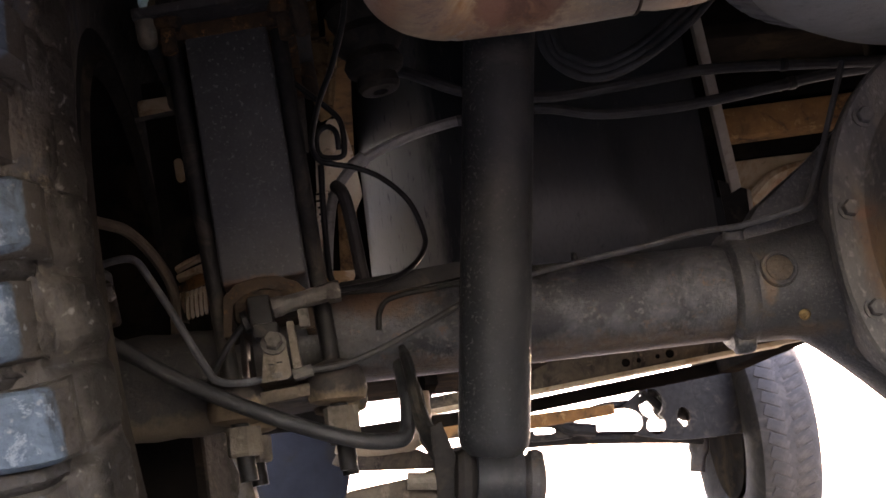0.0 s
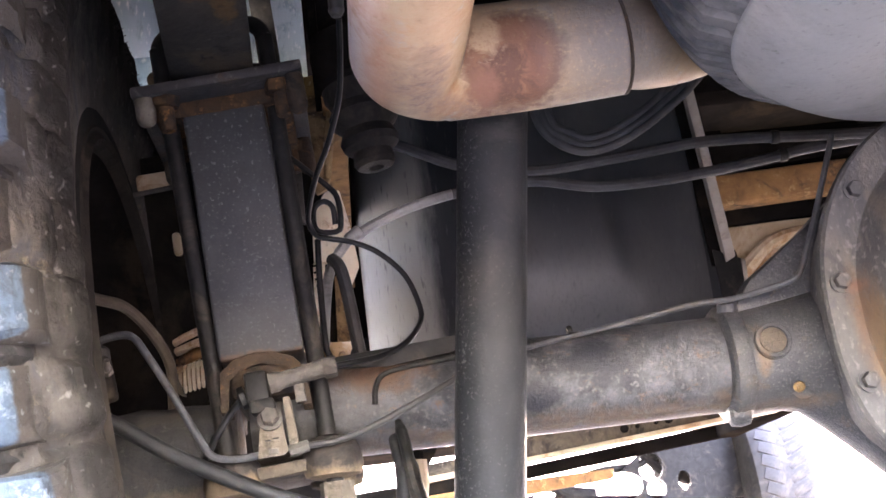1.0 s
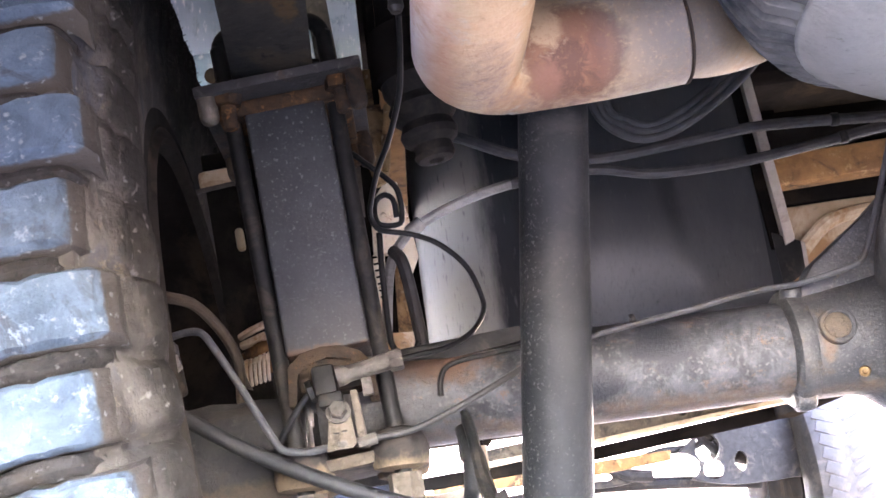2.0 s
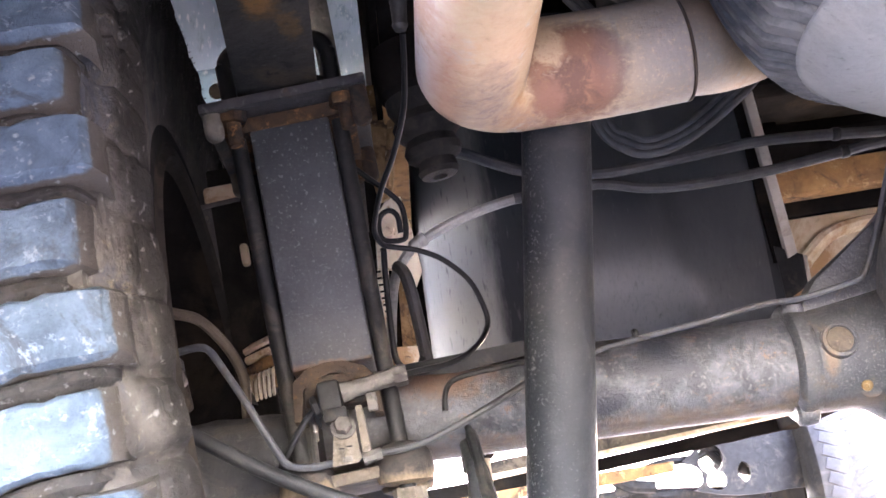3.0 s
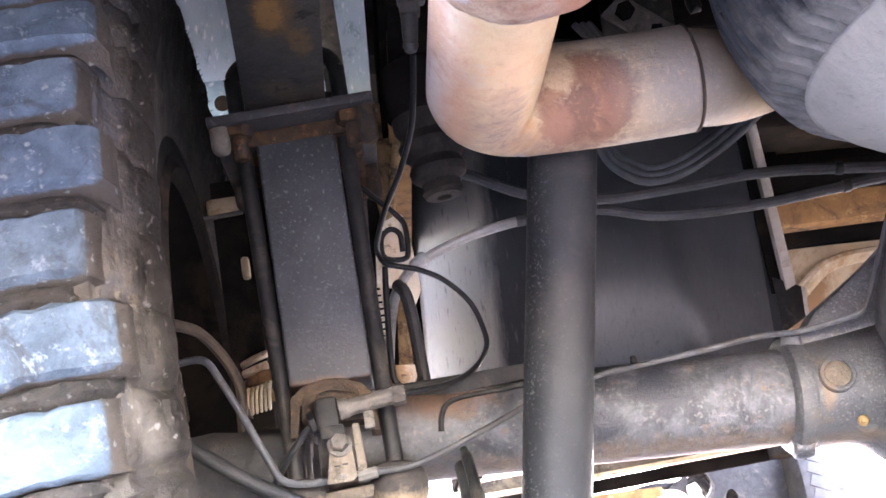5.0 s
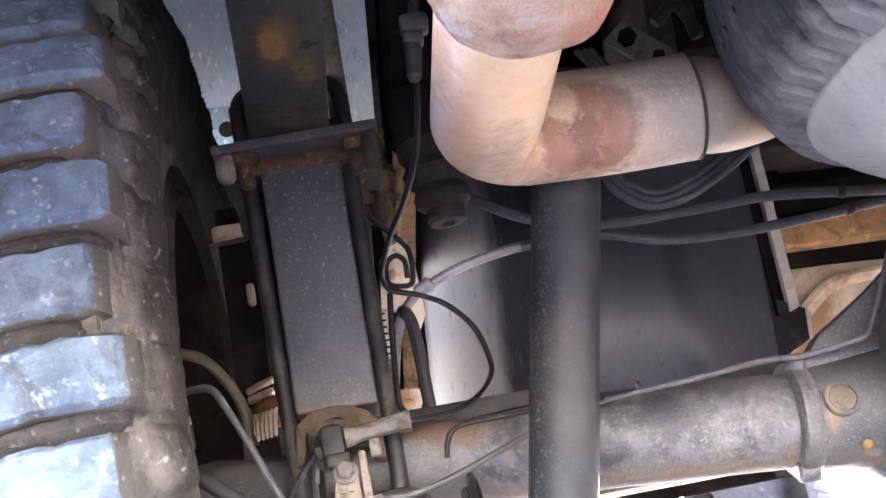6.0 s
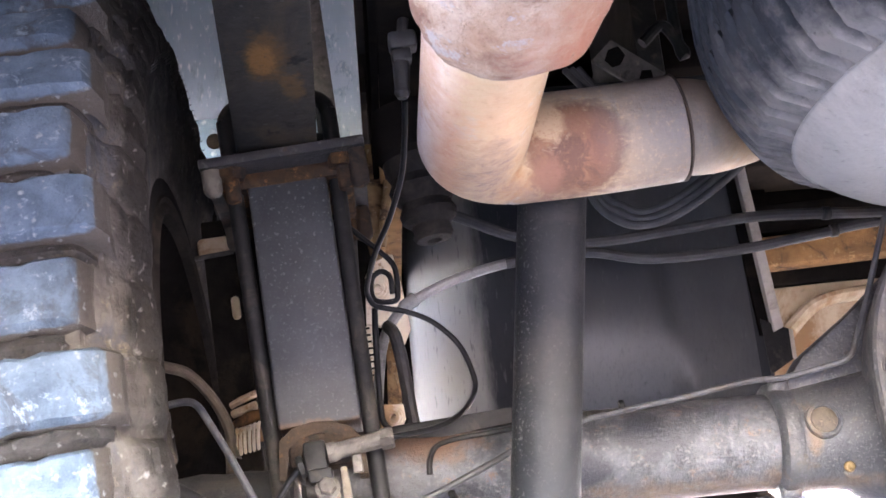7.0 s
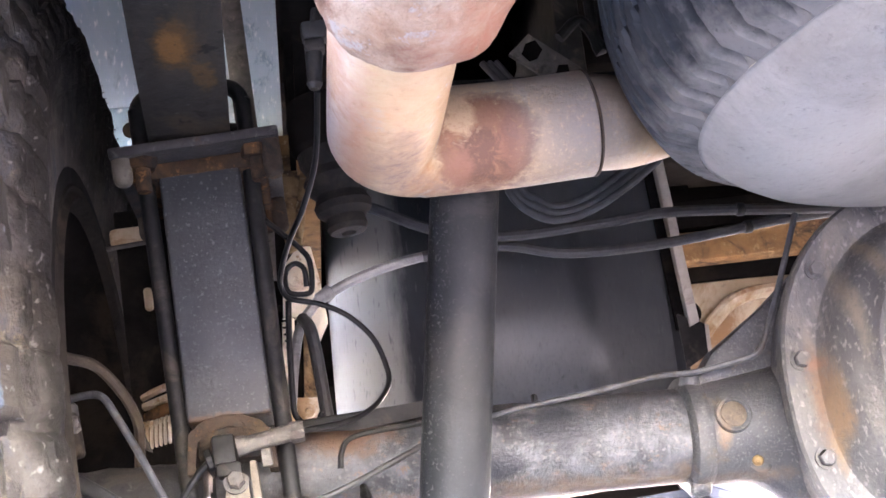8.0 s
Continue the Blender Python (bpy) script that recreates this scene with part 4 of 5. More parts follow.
cab = thing("cab_floor", (0.55, 3.0, 0.75), "dark undercoated cab floor and engine bay", "body panel")
part("pan", box((0.55, 3.1, 0.80), (1.3, 2.4, 0.10), None, 0.03), DARK, cab)

# ---------------------------------------------------------------- things ahead of the axle
xm = thing("crossmember", (0.6, 1.2, 0.48), "grey brown frame crossmember with punched holes", "crossmember")
part("web", prism([(0.15, 0.432), (0.15, 0.455), (0.33, 0.468), (0.424, 0.502), (0.471, 0.516), (0.66, 0.506), (0.84, 0.497), (0.84, 0.487), (0.351, 0.447)], 1.20, 1.215, "y", 0.001), DIRT, xm)
part("lower_lip", prism([(0.15, 0.425), (0.15, 0.432), (0.351, 0.446), (0.84, 0.4865), (0.84, 0.478)], 1.165, 1.22, "y", 0.001), TAN, xm, "sandy tan lower lip")
for x, z in ((0.533, 0.478), (0.556, 0.4795), (0.590, 0.4825), (0.612, 0.485)):
    part("punched_hole", lathe([(0.0075 if x in (0.533, 0.612) else 0.004, 0.0), (0.0072 if x in (0.533, 0.612) else 0.0038, 0.002), (0.001, 0.002)], (x, 1.1995, z), (0, -1, 0), 16), DARK, xm, "dark punched hole")
part("rear_web", prism([(0.05, 0.425), (0.05, 0.452), (0.40, 0.466), (0.82, 0.503), (0.82, 0.475), (0.40, 0.440)], 1.60, 1.615, "y", 0.001), DARK, xm)
for x in (0.18, 0.83):
    part("end_plate", box((x, 1.4, 0.545), (0.05, 0.45, 0.14), None, 0.006), DARK, xm)
part("riser", box((0.18, 1.4, 0.83), (0.04, 0.10, 0.45), None, 0.004), DARK, xm)
part("riser", box((0.83, 1.4, 0.83), (0.04, 0.10, 0.45), None, 0.004), DARK, xm)
sus = thing("front_suspension", (0.9, 3.0, 0.44), "dark lower control arms and steering parts of the front axle", "suspension")
part("front_beam", prism([(0.10, 0.445), (0.10, 0.475), (0.47, 0.478), (0.70, 0.482), (0.70, 0.457), (0.47, 0.443)], 2.2, 2.24, "y", 0.003), ORANGE, sus, "orange rusted beam")
part("beam_strut", tube([(0.40, 2.22, 0.46), (0.40, 2.22, 0.74)], 0.03, 12, 0), ORANGE, sus)
part("lower_arm", tube([(0.30, 3.0, 0.44), (0.557, 3.0, 0.452), (0.80, 3.0, 0.438), (1.04, 3.0, 0.412), (1.12, 3.0, 0.40)], 0.02, 12), BLACK, sus)
part("upper_arm", tube([(0.70, 2.98, 0.505), (0.82, 2.98, 0.53), (0.93, 3.0, 0.535), (1.03, 3.0, 0.575), (1.16, 3.02, 0.575)], [0.016, 0.014, 0.013, 0.018, 0.022], 12), BLACK, sus)
part("tie_rod", tube([(0.66, 2.95, 0.505), (0.70, 2.95, 0.475), (0.78, 2.95, 0.46)], 0.02, 10), BLACK, sus)
part("strut", tube([(0.95, 3.0, 0.57), (1.01, 3.0, 0.50), (1.06, 3.0, 0.43)], 0.015, 10), BLACK, sus)
part("drive_shaft_joint", lathe([(0.02, -0.10), (0.045, -0.08), (0.05, -0.04), (0.042, -0.02), (0.05, 0.0), (0.045, 0.03), (0.03, 0.10)], (1.09, 3.05, 0.51), (1, 0, -0.1), 20), BLACK, sus)
part("knuckle", tube([(1.12, 3.05, 0.61), (1.125, 3.05, 0.52), (1.12, 3.05, 0.40), (1.10, 3.05, 0.30)], [0.022, 0.03, 0.032, 0.024], 12), PLATE, sus)
bm = bmesh.new()
nx, nz = 190, 80
grid = {}
for i in range(nx + 1):
    for k in range(nz + 1):
        x = 0.50 + 0.75 * i / nx
        crest = 0.485 + 0.14 * max(0, min(1, (x - 0.78) / 0.30)) + 0.012 * math.sin(x * 21)
        foot = 0.452 - 0.06 * max(0, min(1, (x - 0.75) / 0.4)) + 0.008 * math.sin(x * 17)
        grid[i, k] = (x, 2.95, foot + (crest - foot) * k / nz)
holes = ((0.624, 0.4745, 0.035, 0.012), (0.857, 0.473, 0.075, 0.046), (0.963, 0.523, 0.038, 0.045), (0.972, 0.455, 0.030, 0.030), (1.06, 0.47, 0.02, 0.03), (0.74, 0.47, 0.03, 0.008))
made = {}
for i in range(nx):
    for k in range(nz):
        x, z = (grid[i, k][0] + grid[i + 1, k][0]) / 2, (grid[i, k][2] + grid[i, k + 1][2]) / 2
        if any(((x - a) / c) ** 2 + ((z - b) / d) ** 2 < 1 for a, b, c, d in holes):
            continue
        for key in ((i, k), (i + 1, k), (i + 1, k + 1), (i, k + 1)):
            if key not in made:
                made[key] = bm.verts.new(grid[key])
        bm.faces.new([made[key] for key in ((i, k), (i + 1, k), (i + 1, k + 1), (i, k + 1))])
for f in bmesh.ops.extrude_face_region(bm, geom=bm.faces[:])["geom"]:
    if isinstance(f, bmesh.types.BMVert):
        f.co.y += 0.02
part("splash_plate", bm, BLACK, sus, "dark pressed plate with open holes")
fender = thing("front_fender_liner", (-0.2, 2.5, 0.6), "dark navy blue lower front fender edge", "body panel")
part("panel", prism([(-0.40, 0.26), (-0.40, 0.75), (0.02, 0.75), (0.03, 0.42), (0.005, 0.33), (-0.06, 0.27), (-0.20, 0.25)], 2.5, 2.53, "y", 0.004), NAVY, fender)
FL = Vector((-0.16, 3.25, 0.40))
hang = thing("spring_hanger", (-0.16, 0.6, 0.40), "brown rusty spring hanger ahead of the wheel", "bracket")
part("front_plate", prism([(-0.206, 0.40), (-0.17, 0.405), (-0.112, 0.385), (-0.10, 0.62), (-0.20, 0.62)], 0.60, 0.61, "y", 0.002), RUST, hang)
part("lower_plate", prism([(-0.206, 0.40), (-0.21, 0.365), (-0.198, 0.30), (-0.124, 0.30), (-0.112, 0.385), (-0.17, 0.405)], 0.585, 0.60, "y", 0.002), GUSSET, hang)
part("hanger_cheek", prism([(-0.118, 0.392), (-0.108, 0.398), (-0.082, 0.392), (-0.064, 0.300), (-0.118, 0.295)], 0.56, 0.60, "y", 0.006), SAND, hang, "dusty tan cheek plate")
# Made-up dark sheet: covers sky seen past the block and holds back light.
part("hanger_web", prism([(-0.20, 0.385), (0.045, 0.385), (0.045, 0.70), (-0.20, 0.72)], 0.655, 0.665, "y", 0.002), SOOT, hang, "dark sheet added to cover the bright slit")
part("tie_bar", tube([(-0.12, 0.62, 0.61), (0.055, 0.62, 0.64)], 0.02, 12, 0), RUST, hang)
stub = thing("brake_hose_bracket", (0.09, 0.8, 0.36), "dusty tan bent bracket ahead of the axle", "bracket")
part("arm", tube([(0.03, 0.8, 0.372), (0.06, 0.8, 0.364), (0.10, 0.8, 0.360), (0.145, 0.8, 0.372), (0.15, 0.8, 0.43)], [0.014, 0.013, 0.012, 0.014, 0.016], 12), TAN, stub)
part("foot", prism([(0.02, 0.345), (0.03, 0.36), (0.14, 0.352), (0.17, 0.335), (0.17, 0.322), (0.05, 0.332)], 0.80, 0.815, "y", 0.003), DIRT, stub)
part("hanger", tube([(0.15, 0.8, 0.42), (0.15, 0.8, 0.60)], 0.012, 10, 0), DARK, stub)
orail = thing("frame_rail", (0.8, 0.95, 0.78), "orange rusted opposite frame rail", "frame rail")
part("web", box((0.85, 0.95, 0.815), (0.5, 0.05, 0.05), Matrix.Rotation(radians(-2), 3, "Y"), 0.006), ORANGE, orail)
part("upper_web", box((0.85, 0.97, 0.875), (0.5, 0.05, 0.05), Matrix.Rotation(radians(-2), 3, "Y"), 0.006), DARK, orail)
# Dark strip drawn in for the shade between rail and panel.
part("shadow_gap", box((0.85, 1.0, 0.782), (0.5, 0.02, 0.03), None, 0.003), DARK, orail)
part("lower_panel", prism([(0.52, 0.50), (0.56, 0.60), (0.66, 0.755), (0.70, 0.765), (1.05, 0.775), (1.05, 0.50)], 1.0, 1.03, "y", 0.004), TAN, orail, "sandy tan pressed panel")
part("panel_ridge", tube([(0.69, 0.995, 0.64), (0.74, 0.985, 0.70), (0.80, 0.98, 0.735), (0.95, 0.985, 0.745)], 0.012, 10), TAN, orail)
# Added dark sheet that closes the bright gap behind.
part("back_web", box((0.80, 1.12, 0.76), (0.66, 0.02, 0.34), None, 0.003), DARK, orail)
part("riser", box((1.0, 0.99, 0.97), (0.05, 0.05, 0.17), None, 0.004), DARK, orail)
part("panel_hole", lathe([(0.022, 0), (0.020, 0.003), (0.001, 0.0035)], (0.70, 0.9995, 0.715), (0, -1, 0), 20), DARK, orail)
FC = Vector((1.335, 3.2, 0.40))
fw = thing("wheel_assembly", FC, "dusty front wheel with ribbed tread", "wheel", "front wheels")
prof = [(0.20, 0.075), (0.25, 0.100), (0.32, 0.104), (0.365, 0.098), (0.385, 0.084), (0.394, 0.068), (0.400, 0.03), (0.401, 0.0)]
ftyre = part("carcass", lathe(prof + [(r, -h) for r, h in prof[-2::-1]], FC, (1, 0, 0), 64, closed=True), CARCASS, fw)
for s in (-1, 1):
    bm = box(FC + Vector((s * 0.037, 0, 0.3990)), (0.066, 0.034, 0.0050), Matrix.Rotation(radians(24 * s), 3, "Z"), 0.0015)
    ring_of(part("tread_block", bm, FRONT, ftyre), 60, "X")
part("tread_band", lathe([(0.386, 0.0865), (0.3965, 0.070), (0.4012, 0.03), (0.4020, 0.0), (0.4012, -0.03), (0.3965, -0.070), (0.386, -0.0865), (0.38, 0.0)], FC, (1, 0, 0), 64, closed=True), FRONT, ftyre)
part("rim", lathe([(0.2, 0.09), (0.19, 0.05), (0.05, 0.03), (0.05, -0.02), (0.19, -0.05), (0.2, -0.09)], FC, (1, 0, 0), 48), DARK, fw)

copy_thing(fw, Matrix.Translation(FL))
# ---------------------------------------------------------------- lines, hoses and wires


def cable(name, pts, r, mat, label, category="cable", seg=10, group=""):
    c = thing(name, pts[len(pts) // 2], label, category, group)
    part("sleeve", tube(pts, r, seg, 6), mat, c)
    return c


cable("brake_line", [(0.178, -0.050, 0.421), (0.205, -0.045, 0.4265), (0.2185, -0.03, 0.4311), (0.2499, -0.03, 0.4353), (0.2948, -0.03, 0.4411), (0.345, -0.03, 0.4485), (0.374, -0.045, 0.447), (0.410, -0.056, 0.4520), (0.4205, -0.060, 0.455), (0.428, -0.060, 0.465), (0.443, -0.060, 0.497), (0.466, -0.058, 0.550), (0.474, -0.056, 0.568)], 0.0024, LINE, "grey steel brake line along the axle tube", "brake line")
cable("brake_line", [(0.180, -0.06, 0.425), (0.145, -0.075, 0.404), (0.071, -0.08, 0.373), (0.026, -0.08, 0.368)], 0.0025, HOSE, "thin dark brake line from the junction to the axle tube", "brake line")
cable("brake_line", [(0.026, -0.08, 0.368), (0.000, -0.078, 0.366), (-0.016, -0.08, 0.365), (-0.031, -0.08, 0.368), (-0.039, -0.080, 0.378), (-0.060, -0.080, 0.421), (-0.0755, -0.080, 0.450), (-0.082, -0.080, 0.4605), (-0.090, -0.075, 0.465), (-0.103, -0.07, 0.465), (-0.114, -0.06, 0.464), (-0.14, -0.03, 0.458)], 0.0029, LINE, "thin bent steel brake line to the wheel", "brake line")
cable("parking_brake_cable", [(-0.19, -0.02, 0.445), (-0.14, -0.06, 0.425), (-0.096, -0.09, 0.397), (-0.053, -0.095, 0.368), (0.003, -0.10, 0.338), (0.056, -0.10, 0.316), (0.088, -0.095, 0.311), (0.098, -0.085, 0.318), (0.101, -0.07, 0.345), (0.10, -0.04, 0.37)], 0.0058, CABLEBLACK, "thick black rubber parking brake cable under the axle", "hose", 14)
cable("vent_hose", [(-0.147, -0.12, 0.4938), (-0.1228, -0.1, 0.4942), (-0.1058, -0.08, 0.4923), (-0.0914, -0.05, 0.4908), (-0.0759, -0.03, 0.4728), (-0.0677, -0.01, 0.4526), (-0.0683, 0.0, 0.431), (-0.070, 0.005, 0.400)], 0.0043, TANHOSE, "dusty tan rubber hose behind the wheel", "hose")
cable("sensor_wire", [(0.0889, -0.195, 0.6436), (0.0875, -0.170, 0.6270), (0.0838, -0.140, 0.6077), (0.0729, -0.110, 0.5853), (0.0613, -0.080, 0.5706), (0.0534, -0.045, 0.5581), (0.0510, -0.020, 0.5518), (0.0557, -0.005, 0.5446), (0.066, 0, 0.542), (0.084, 0, 0.537), (0.104, 0, 0.526), (0.123, 0, 0.505), (0.132, 0, 0.478), (0.130, -0.005, 0.463), (0.117, -0.03, 0.445), (0.097, -0.055, 0.432), (0.075, -0.075, 0.426), (0.060, -0.085, 0.423)], 0.0023, WIRE, "thin black sensor wire looping beside the spring", "wire")
cable("sensor_wire", [(0.015, 0.02, 0.64), (0.036, 0.005, 0.620), (0.053, 0.005, 0.604), (0.070, 0.005, 0.587), (0.076, 0.005, 0.576), (0.0765, 0.005, 0.556), (0.073, 0.005, 0.549), (0.059, 0.005, 0.550), (0.0545, 0.005, 0.557), (0.056, 0.005, 0.570), (0.064, 0.005, 0.5755), (0.071, 0.005, 0.570), (0.072, 0.008, 0.556)], 0.0024, WIRE, "black wire with a small coil", "wire")
cable("wire_guide", [(0.056, 0.01, 0.545), (0.0545, 0.01, 0.512), (0.054, 0.01, 0.464), (0.0555, 0.01, 0.449), (0.063, 0.01, 0.442), (0.072, 0.01, 0.443), (0.0765, 0.01, 0.450)], 0.0026, WIRE, "black hooked wire below the coil", "wire")
cable("vertical_hose", [(0.066, 0.09, 0.548), (0.072, 0.08, 0.537), (0.076, 0.08, 0.514), (0.080, 0.08, 0.472), (0.083, 0.08, 0.442), (0.084, 0.07, 0.42)], 0.0058, HOSE, "black hose ahead of the axle", "hose")
fuel_a = cable("fuel_hose", [(0.10, 0.10, 0.66), (0.134, 0.08, 0.644), (0.191, 0.08, 0.618), (0.257, 0.08, 0.607), (0.339, 0.08, 0.612), (0.417, 0.08, 0.618), (0.535, 0.08, 0.612), (0.75, 0.08, 0.60)], 0.0052, HOSE, "black fuel hose running across behind the axle", "hose")
fuel_b = cable("fuel_hose", [(0.180, 0.1, 0.599), (0.210, 0.1, 0.602), (0.260, 0.1, 0.603), (0.314, 0.1, 0.592), (0.394, 0.1, 0.593), (0.476, 0.1, 0.602), (0.542, 0.1, 0.610), (0.75, 0.1, 0.62)], 0.0050, HOSE, "grey black hose running across behind the axle", "hose")
for hose, x, y, z, w in ((fuel_a, 0.4785, 0.08, 0.6155, -0.05), (fuel_b, 0.4905, 0.1, 0.6038, 0.10)):
    part("clip", lathe([(0.0052, -0.004), (0.0062, -0.003), (0.0062, 0.003), (0.0052, 0.004)], (x, y, z), (1, 0, w), 16), BLACK, hose, "black rubber clip")
pale = cable("breather_hose", [(0.051, 0.1, 0.47), (0.056, 0.1, 0.509), (0.064, 0.1, 0.542), (0.080, 0.1, 0.564), (0.091, 0.1, 0.571), (0.115, 0.1, 0.582), (0.142, 0.1, 0.591), (0.180, 0.1, 0.599), (0.22, 0.1, 0.602)], 0.0046, PALEHOSE, "pale grey breather hose with black collar", "hose")
part("collar", lathe([(0.0050, -0.007), (0.0060, -0.005), (0.0062, 0.003), (0.0070, 0.005), (0.0066, 0.008), (0.0050, 0.009)], (0.087, 0.1, 0.5695), (1, 0, 0.6), 18), PALEHOSE, pale)
for k in range(3):
    d = 0.006 * k
    cable("looped_cable", [(0.255 + d, 0.05, 0.68), (0.259 + d, 0.05, 0.640), (0.277 + d * 0.6, 0.05, 0.618 + d), (0.302, 0.05, 0.610 + d), (0.339 - d * 0.3, 0.05, 0.620 + d), (0.391 - d * 0.5, 0.05, 0.653 + d), (0.43 - d * 0.5, 0.05, 0.69 + d)], 0.0038, GREYHOSE, "dusty grey cable hanging in a loop", "cable", group="looped cables over the tank")

# ---------------------------------------------------------------- small fittings on the axle
jn = thing("brake_line_junction", (0.008, -0.08, 0.40), "dirty brake line junction with bolted tan bracket", "fitting")
part("black_block", box((0.003, -0.080, 0.4135), (0.017, 0.02, 0.024), LEAN, 0.003), BLACK, jn, "black rubber clamp")
part("black_block", box((0.006, -0.082, 0.3995), (0.018, 0.02, 0.010), LEAN, 0.002), BLACK, jn)
part("arm", tube([(0.012, -0.085, 0.4155), (0.030, -0.085, 0.4185), (0.052, -0.085, 0.4225)], [0.0075, 0.0062, 0.0066], 12), FITTING, jn)
part("arm_end", lathe([(0.0075, -0.005), (0.0082, -0.003), (0.0082, 0.003), (0.0075, 0.005)], (0.0565, -0.085, 0.4225), (1, 0, 0.1), 8), FITTING, jn)
part("arm_bolt", box((0.0335, -0.085, 0.406), (0.0075, 0.008, 0.013), LEAN, 0.001), FITTING, jn)
part("plate", prism([(-0.0005, 0.362), (0.0035, 0.390), (0.0185, 0.392), (0.0215, 0.366), (0.018, 0.363)], -0.088, -0.084, "y", 0.0008), SAND, jn, "dusty tan bracket plate")
part("plate_side", prism([(0.0225, 0.368), (0.0205, 0.405), (0.0255, 0.405), (0.029, 0.370)], -0.084, -0.064, "y", 0.0008), SAND, jn)
part("bolt_head", bolt((0.0105, -0.088, 0.3895), (0, -1, 0.3), 0.0068, 0.008, 1.35), FITTING, jn)
part("slot_mark", box((0.0075, -0.0885, 0.3745), (0.004, 0.001, 0.001), None, 0), BLACK, jn)
part("slot_mark", box((0.0135, -0.0885, 0.3755), (0.004, 0.001, 0.001), None, 0), BLACK, jn)
part("slot_mark", box((0.011, -0.0885, 0.3665), (0.007, 0.001, 0.004), None, 0.0005), FITTING, jn)
part("fitting_end", tube([(0.022, -0.082, 0.366), (0.036, -0.082, 0.3685)], 0.0046, 8, 0), FITTING, jn)
part("side_clamp", lathe([(0.006, -0.003), (0.0085, -0.002), (0.0085, 0.002), (0.006, 0.003)], (-0.008, -0.08, 0.408), (1, 0, 0.3), 12), BLACK, jn)
cable("ground_wire", [(-0.045, -0.06, 0.362), (-0.030, -0.075, 0.382), (-0.018, -0.078, 0.398), (-0.008, -0.08, 0.408)], 0.0026, WIRE, "short black wire behind the U-bolt", "wire")
clip = thing("line_clip", (0.244, -0.02, 0.44), "small dark clip on the brake line", "clip")
part("band", lathe([(0.0046, -0.002), (0.0052, 0), (0.0046, 0.002)], (0.246, -0.02, 0.440), (1, 0, 0.15), 14), BLACK, clip)
tag = thing("vent_boss", (0.372, -0.02, 0.4485), "small cast boss holding the line on the housing", "boss")
part("boss", lathe([(0.009, -0.006), (0.008, 0.003), (0.005, 0.005)], (0.374, -0.022, 0.4450), (0, -0.3, 1), 20), CAST, tag)

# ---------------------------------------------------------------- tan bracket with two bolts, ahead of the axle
cb = thing("tan_bracket", (0.07, 0.25, 0.57), "cream bracket with sunlight painted in and two coil-ringed bolts", "bracket")
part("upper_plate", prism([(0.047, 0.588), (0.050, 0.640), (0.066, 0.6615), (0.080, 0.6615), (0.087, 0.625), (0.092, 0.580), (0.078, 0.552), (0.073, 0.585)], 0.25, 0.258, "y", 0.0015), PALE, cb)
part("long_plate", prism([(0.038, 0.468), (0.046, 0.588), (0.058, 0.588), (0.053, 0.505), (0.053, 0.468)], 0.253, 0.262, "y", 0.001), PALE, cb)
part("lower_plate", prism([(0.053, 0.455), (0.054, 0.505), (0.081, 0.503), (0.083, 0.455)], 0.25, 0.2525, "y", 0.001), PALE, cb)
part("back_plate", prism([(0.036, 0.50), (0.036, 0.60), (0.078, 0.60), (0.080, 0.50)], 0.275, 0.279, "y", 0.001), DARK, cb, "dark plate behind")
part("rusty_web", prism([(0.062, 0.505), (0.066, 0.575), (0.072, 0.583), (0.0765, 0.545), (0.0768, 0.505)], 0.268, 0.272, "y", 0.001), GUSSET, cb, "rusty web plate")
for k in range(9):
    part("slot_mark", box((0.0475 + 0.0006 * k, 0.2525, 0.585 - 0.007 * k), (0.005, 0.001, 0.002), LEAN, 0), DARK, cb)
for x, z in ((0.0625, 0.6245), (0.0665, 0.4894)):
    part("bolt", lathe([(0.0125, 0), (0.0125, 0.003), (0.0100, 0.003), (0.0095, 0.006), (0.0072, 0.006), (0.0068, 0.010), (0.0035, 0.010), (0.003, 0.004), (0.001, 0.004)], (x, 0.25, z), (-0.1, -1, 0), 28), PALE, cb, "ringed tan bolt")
strap = thing("spring_strap", (0.02, 0.15, 0.80), "dusty grey strap beside the leaf spring", "strap")
part("strap", box((0.022, 0.16, 0.83), (0.021, 0.006, 0.22), LEAN, 0.001), FITTING, strap)
lit = thing("light_strip", (0.035, 0.2, 0.66), "pale dusty strip on the frame side", "strip")
part("strip", prism([(0.026, 0.72), (0.046, 0.72), (0.044, 0.615), (0.031, 0.62)], 0.20, 0.208, "y", 0.001), FITTING, lit)

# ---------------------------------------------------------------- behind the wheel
pm = thing("drum_hardware", (-0.07, 0.11, 0.55), "tan tabs with sunlight painted in, on a dark strip between wheel and spring", "bracket")
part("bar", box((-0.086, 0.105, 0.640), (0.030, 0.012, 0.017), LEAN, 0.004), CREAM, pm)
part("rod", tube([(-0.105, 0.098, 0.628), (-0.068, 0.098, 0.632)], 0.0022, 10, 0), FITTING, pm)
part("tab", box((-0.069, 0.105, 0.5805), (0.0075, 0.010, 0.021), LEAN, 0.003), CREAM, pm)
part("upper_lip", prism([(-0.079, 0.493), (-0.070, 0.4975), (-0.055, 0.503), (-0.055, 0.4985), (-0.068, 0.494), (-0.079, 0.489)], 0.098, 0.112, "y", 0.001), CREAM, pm)
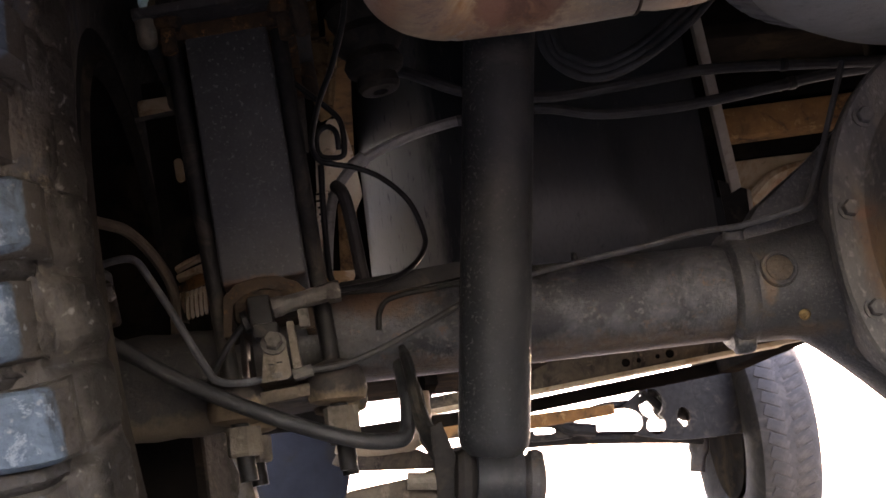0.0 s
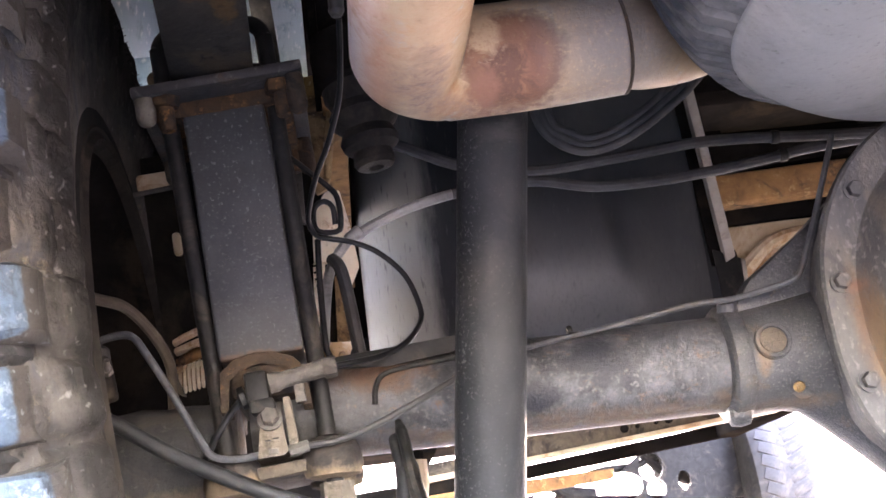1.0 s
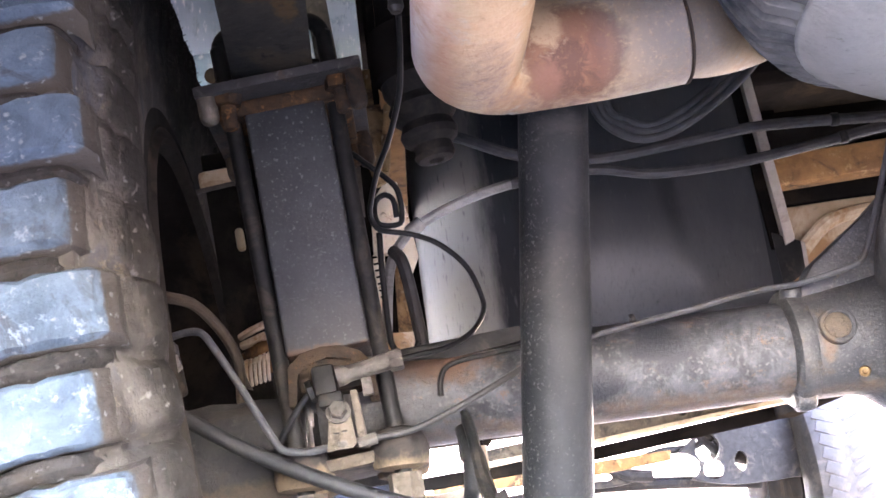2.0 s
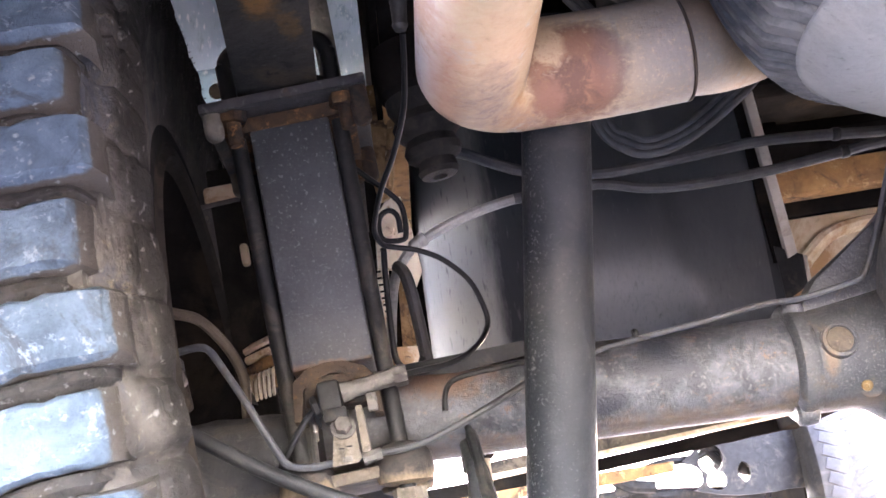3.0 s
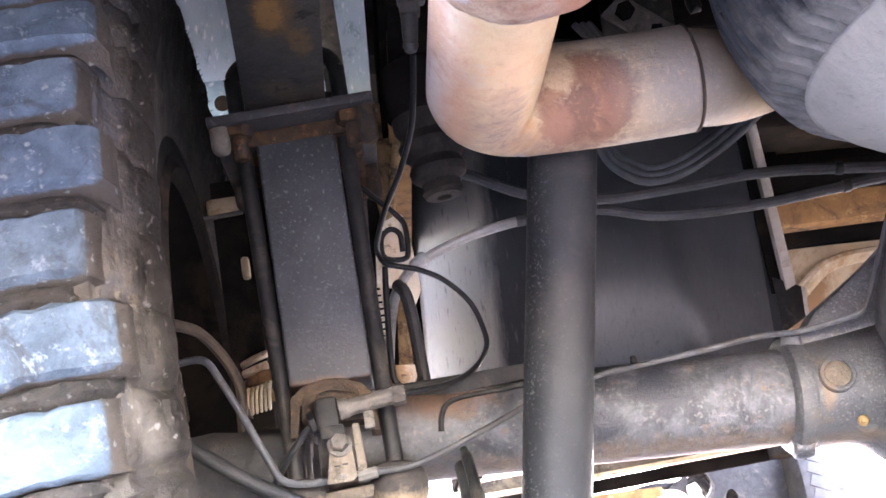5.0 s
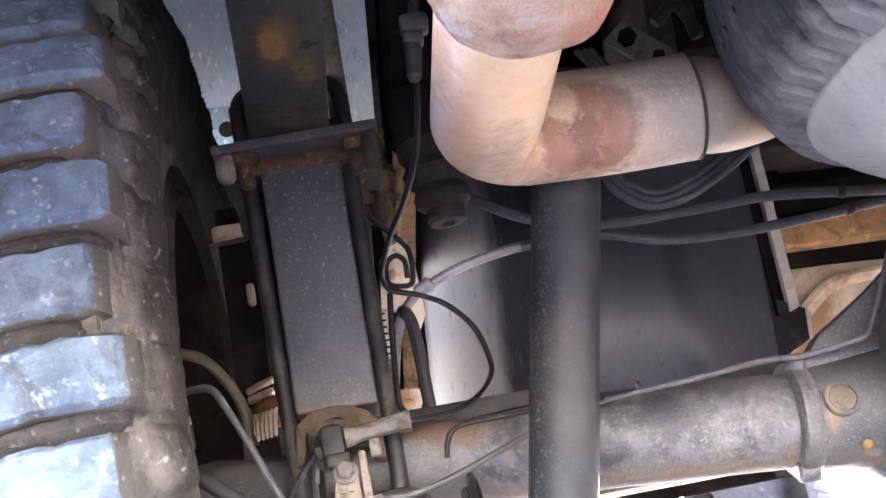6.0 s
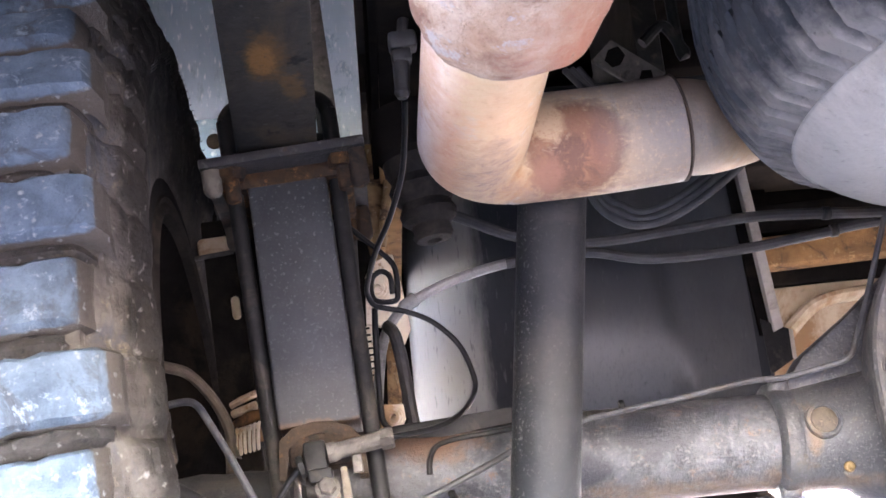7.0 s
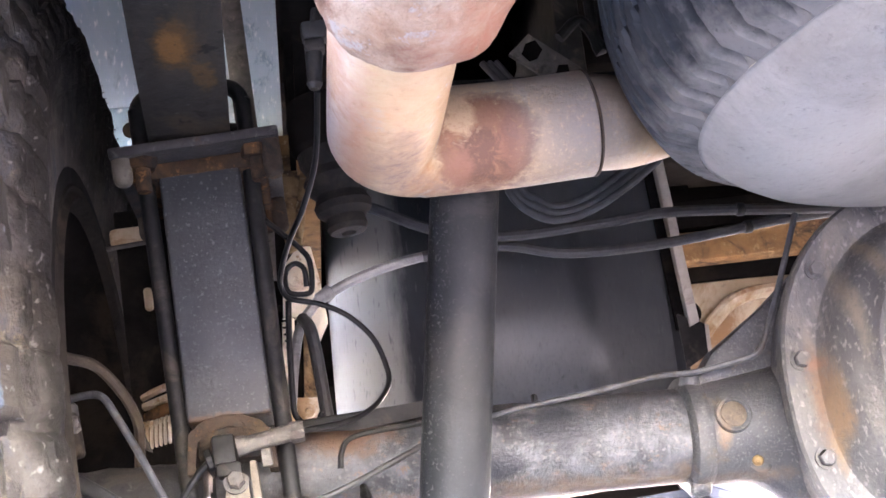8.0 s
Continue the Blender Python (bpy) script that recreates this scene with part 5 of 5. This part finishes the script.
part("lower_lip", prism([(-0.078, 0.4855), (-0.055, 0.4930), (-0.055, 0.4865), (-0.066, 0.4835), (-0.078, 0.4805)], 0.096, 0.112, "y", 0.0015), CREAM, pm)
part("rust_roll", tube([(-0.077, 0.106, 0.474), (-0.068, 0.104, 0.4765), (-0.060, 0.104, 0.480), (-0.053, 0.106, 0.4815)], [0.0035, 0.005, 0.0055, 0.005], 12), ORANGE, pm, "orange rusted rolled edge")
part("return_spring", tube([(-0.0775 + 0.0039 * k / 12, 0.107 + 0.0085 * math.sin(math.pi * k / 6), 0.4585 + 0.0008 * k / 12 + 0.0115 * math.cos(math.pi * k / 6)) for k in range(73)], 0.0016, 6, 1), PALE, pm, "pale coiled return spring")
part("spring_core", tube([(-0.080, 0.107, 0.458), (-0.052, 0.107, 0.464)], 0.0065, 10, 0), ORANGE, pm, "rusty core rod")
part("end_cheek", prism([(-0.0815, 0.466), (-0.0775, 0.465), (-0.0715, 0.444), (-0.0765, 0.446)], 0.097, 0.113, "y", 0.001), SAND, pm)
part("back_strip", box((-0.076, 0.119, 0.55), (0.032, 0.006, 0.24), LEAN, 0.002), SOOT, pm)

cyl = thing("wheel_cylinder", (-0.124, 0.0, 0.446), "dirt-caked brake wheel cylinder behind the drum", "brake part")
part("housing", box((-0.1245, 0.004, 0.4475), (0.022, 0.020, 0.036), Matrix.Rotation(radians(-8), 3, "Y"), 0.004, seg=3), SOOT, cyl)
part("cap", lathe([(0.009, -0.002), (0.0105, 0.0), (0.0105, 0.008), (0.008, 0.011)], (-0.1255, 0.004, 0.463), (-0.1, 0, 1), 18), RUBBER, cyl, "black rubber end cap")
part("bleeder", tube([(-0.1165, -0.006, 0.452), (-0.1155, -0.013, 0.455), (-0.1145, -0.018, 0.459)], [0.0036, 0.0030, 0.0024], 10), FITTING, cyl)
part("bleeder_nut", lathe([(0.005, 0), (0.005, 0.004), (0.0042, 0.005)], (-0.1165, -0.006, 0.452), (0.1, -1, 0.4), 6), FITTING, cyl)

# ---------------------------------------------------------------- above the exhaust
pc = thing("wire_connector", (0.09, -0.2, 0.68), "black two-piece wire connector under the bed", "connector")
part("shell", box((0.091, -0.20, 0.686), (0.020, 0.016, 0.014), LEAN, 0.003), HOSE, pc)
part("collar", box((0.0895, -0.20, 0.6745), (0.014, 0.014, 0.009), LEAN, 0.002), HOSE, pc)
part("boot", lathe([(0.0058, 0), (0.0062, 0.004), (0.0052, 0.020), (0.0057, 0.024), (0.0035, 0.028)], (0.0888, -0.20, 0.671), (-0.05, 0, -1), 14), HOSE, pc)
part("tail", tube([(0.091, -0.20, 0.69), (0.094, -0.19, 0.71), (0.10, -0.15, 0.725)], 0.004, 8), HOSE, pc)
# Added dark sheet that hides the bright gap beside the tank.
cw = thing("front_closing_panel", (0.05, 0.78, 0.62), "dark panel added ahead of the tank to close the gap", "crossmember")
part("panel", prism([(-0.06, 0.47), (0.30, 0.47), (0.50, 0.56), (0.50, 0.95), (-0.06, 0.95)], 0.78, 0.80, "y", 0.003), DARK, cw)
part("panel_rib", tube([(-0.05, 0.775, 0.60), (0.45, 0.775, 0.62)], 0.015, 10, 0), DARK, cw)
hb = thing("hanger_bracket", (0.28, -0.05, 0.72), "grey steel hanger bracket with punched holes", "bracket")
part("plate", prism([(0.255, 0.728), (0.274, 0.746), (0.316, 0.712), (0.298, 0.694), (0.285, 0.705)], -0.05, -0.045, "y", 0.001), FITTING, hb)
for poly in ([(0.266, 0.727), (0.270, 0.736), (0.279, 0.739), (0.284, 0.730), (0.279, 0.722), (0.272, 0.720)], [(0.291, 0.703), (0.296, 0.715), (0.304, 0.715), (0.305, 0.706), (0.299, 0.700)]):
    part("cutout", prism(poly, -0.0512, -0.0502, "y", 0), DARK, hb)
part("strap", tube([(0.30, -0.05, 0.74), (0.32, -0.05, 0.755), (0.335, -0.05, 0.73), (0.33, -0.05, 0.76), (0.33, -0.05, 1.05)], 0.005, 10), BLACK, hb)
for k in range(3):
    cable("looped_cable", [(0.235 + 0.006 * k, -0.03, 0.73), (0.252 + 0.005 * k, -0.04, 0.702), (0.266 + 0.004 * k, -0.05, 0.690), (0.285, -0.03, 0.70 + 0.004 * k), (0.30, 0.0, 0.73)], 0.0030, GREYHOSE, "dusty grey cable hanging in a loop", "cable", group="looped cables over the tank")
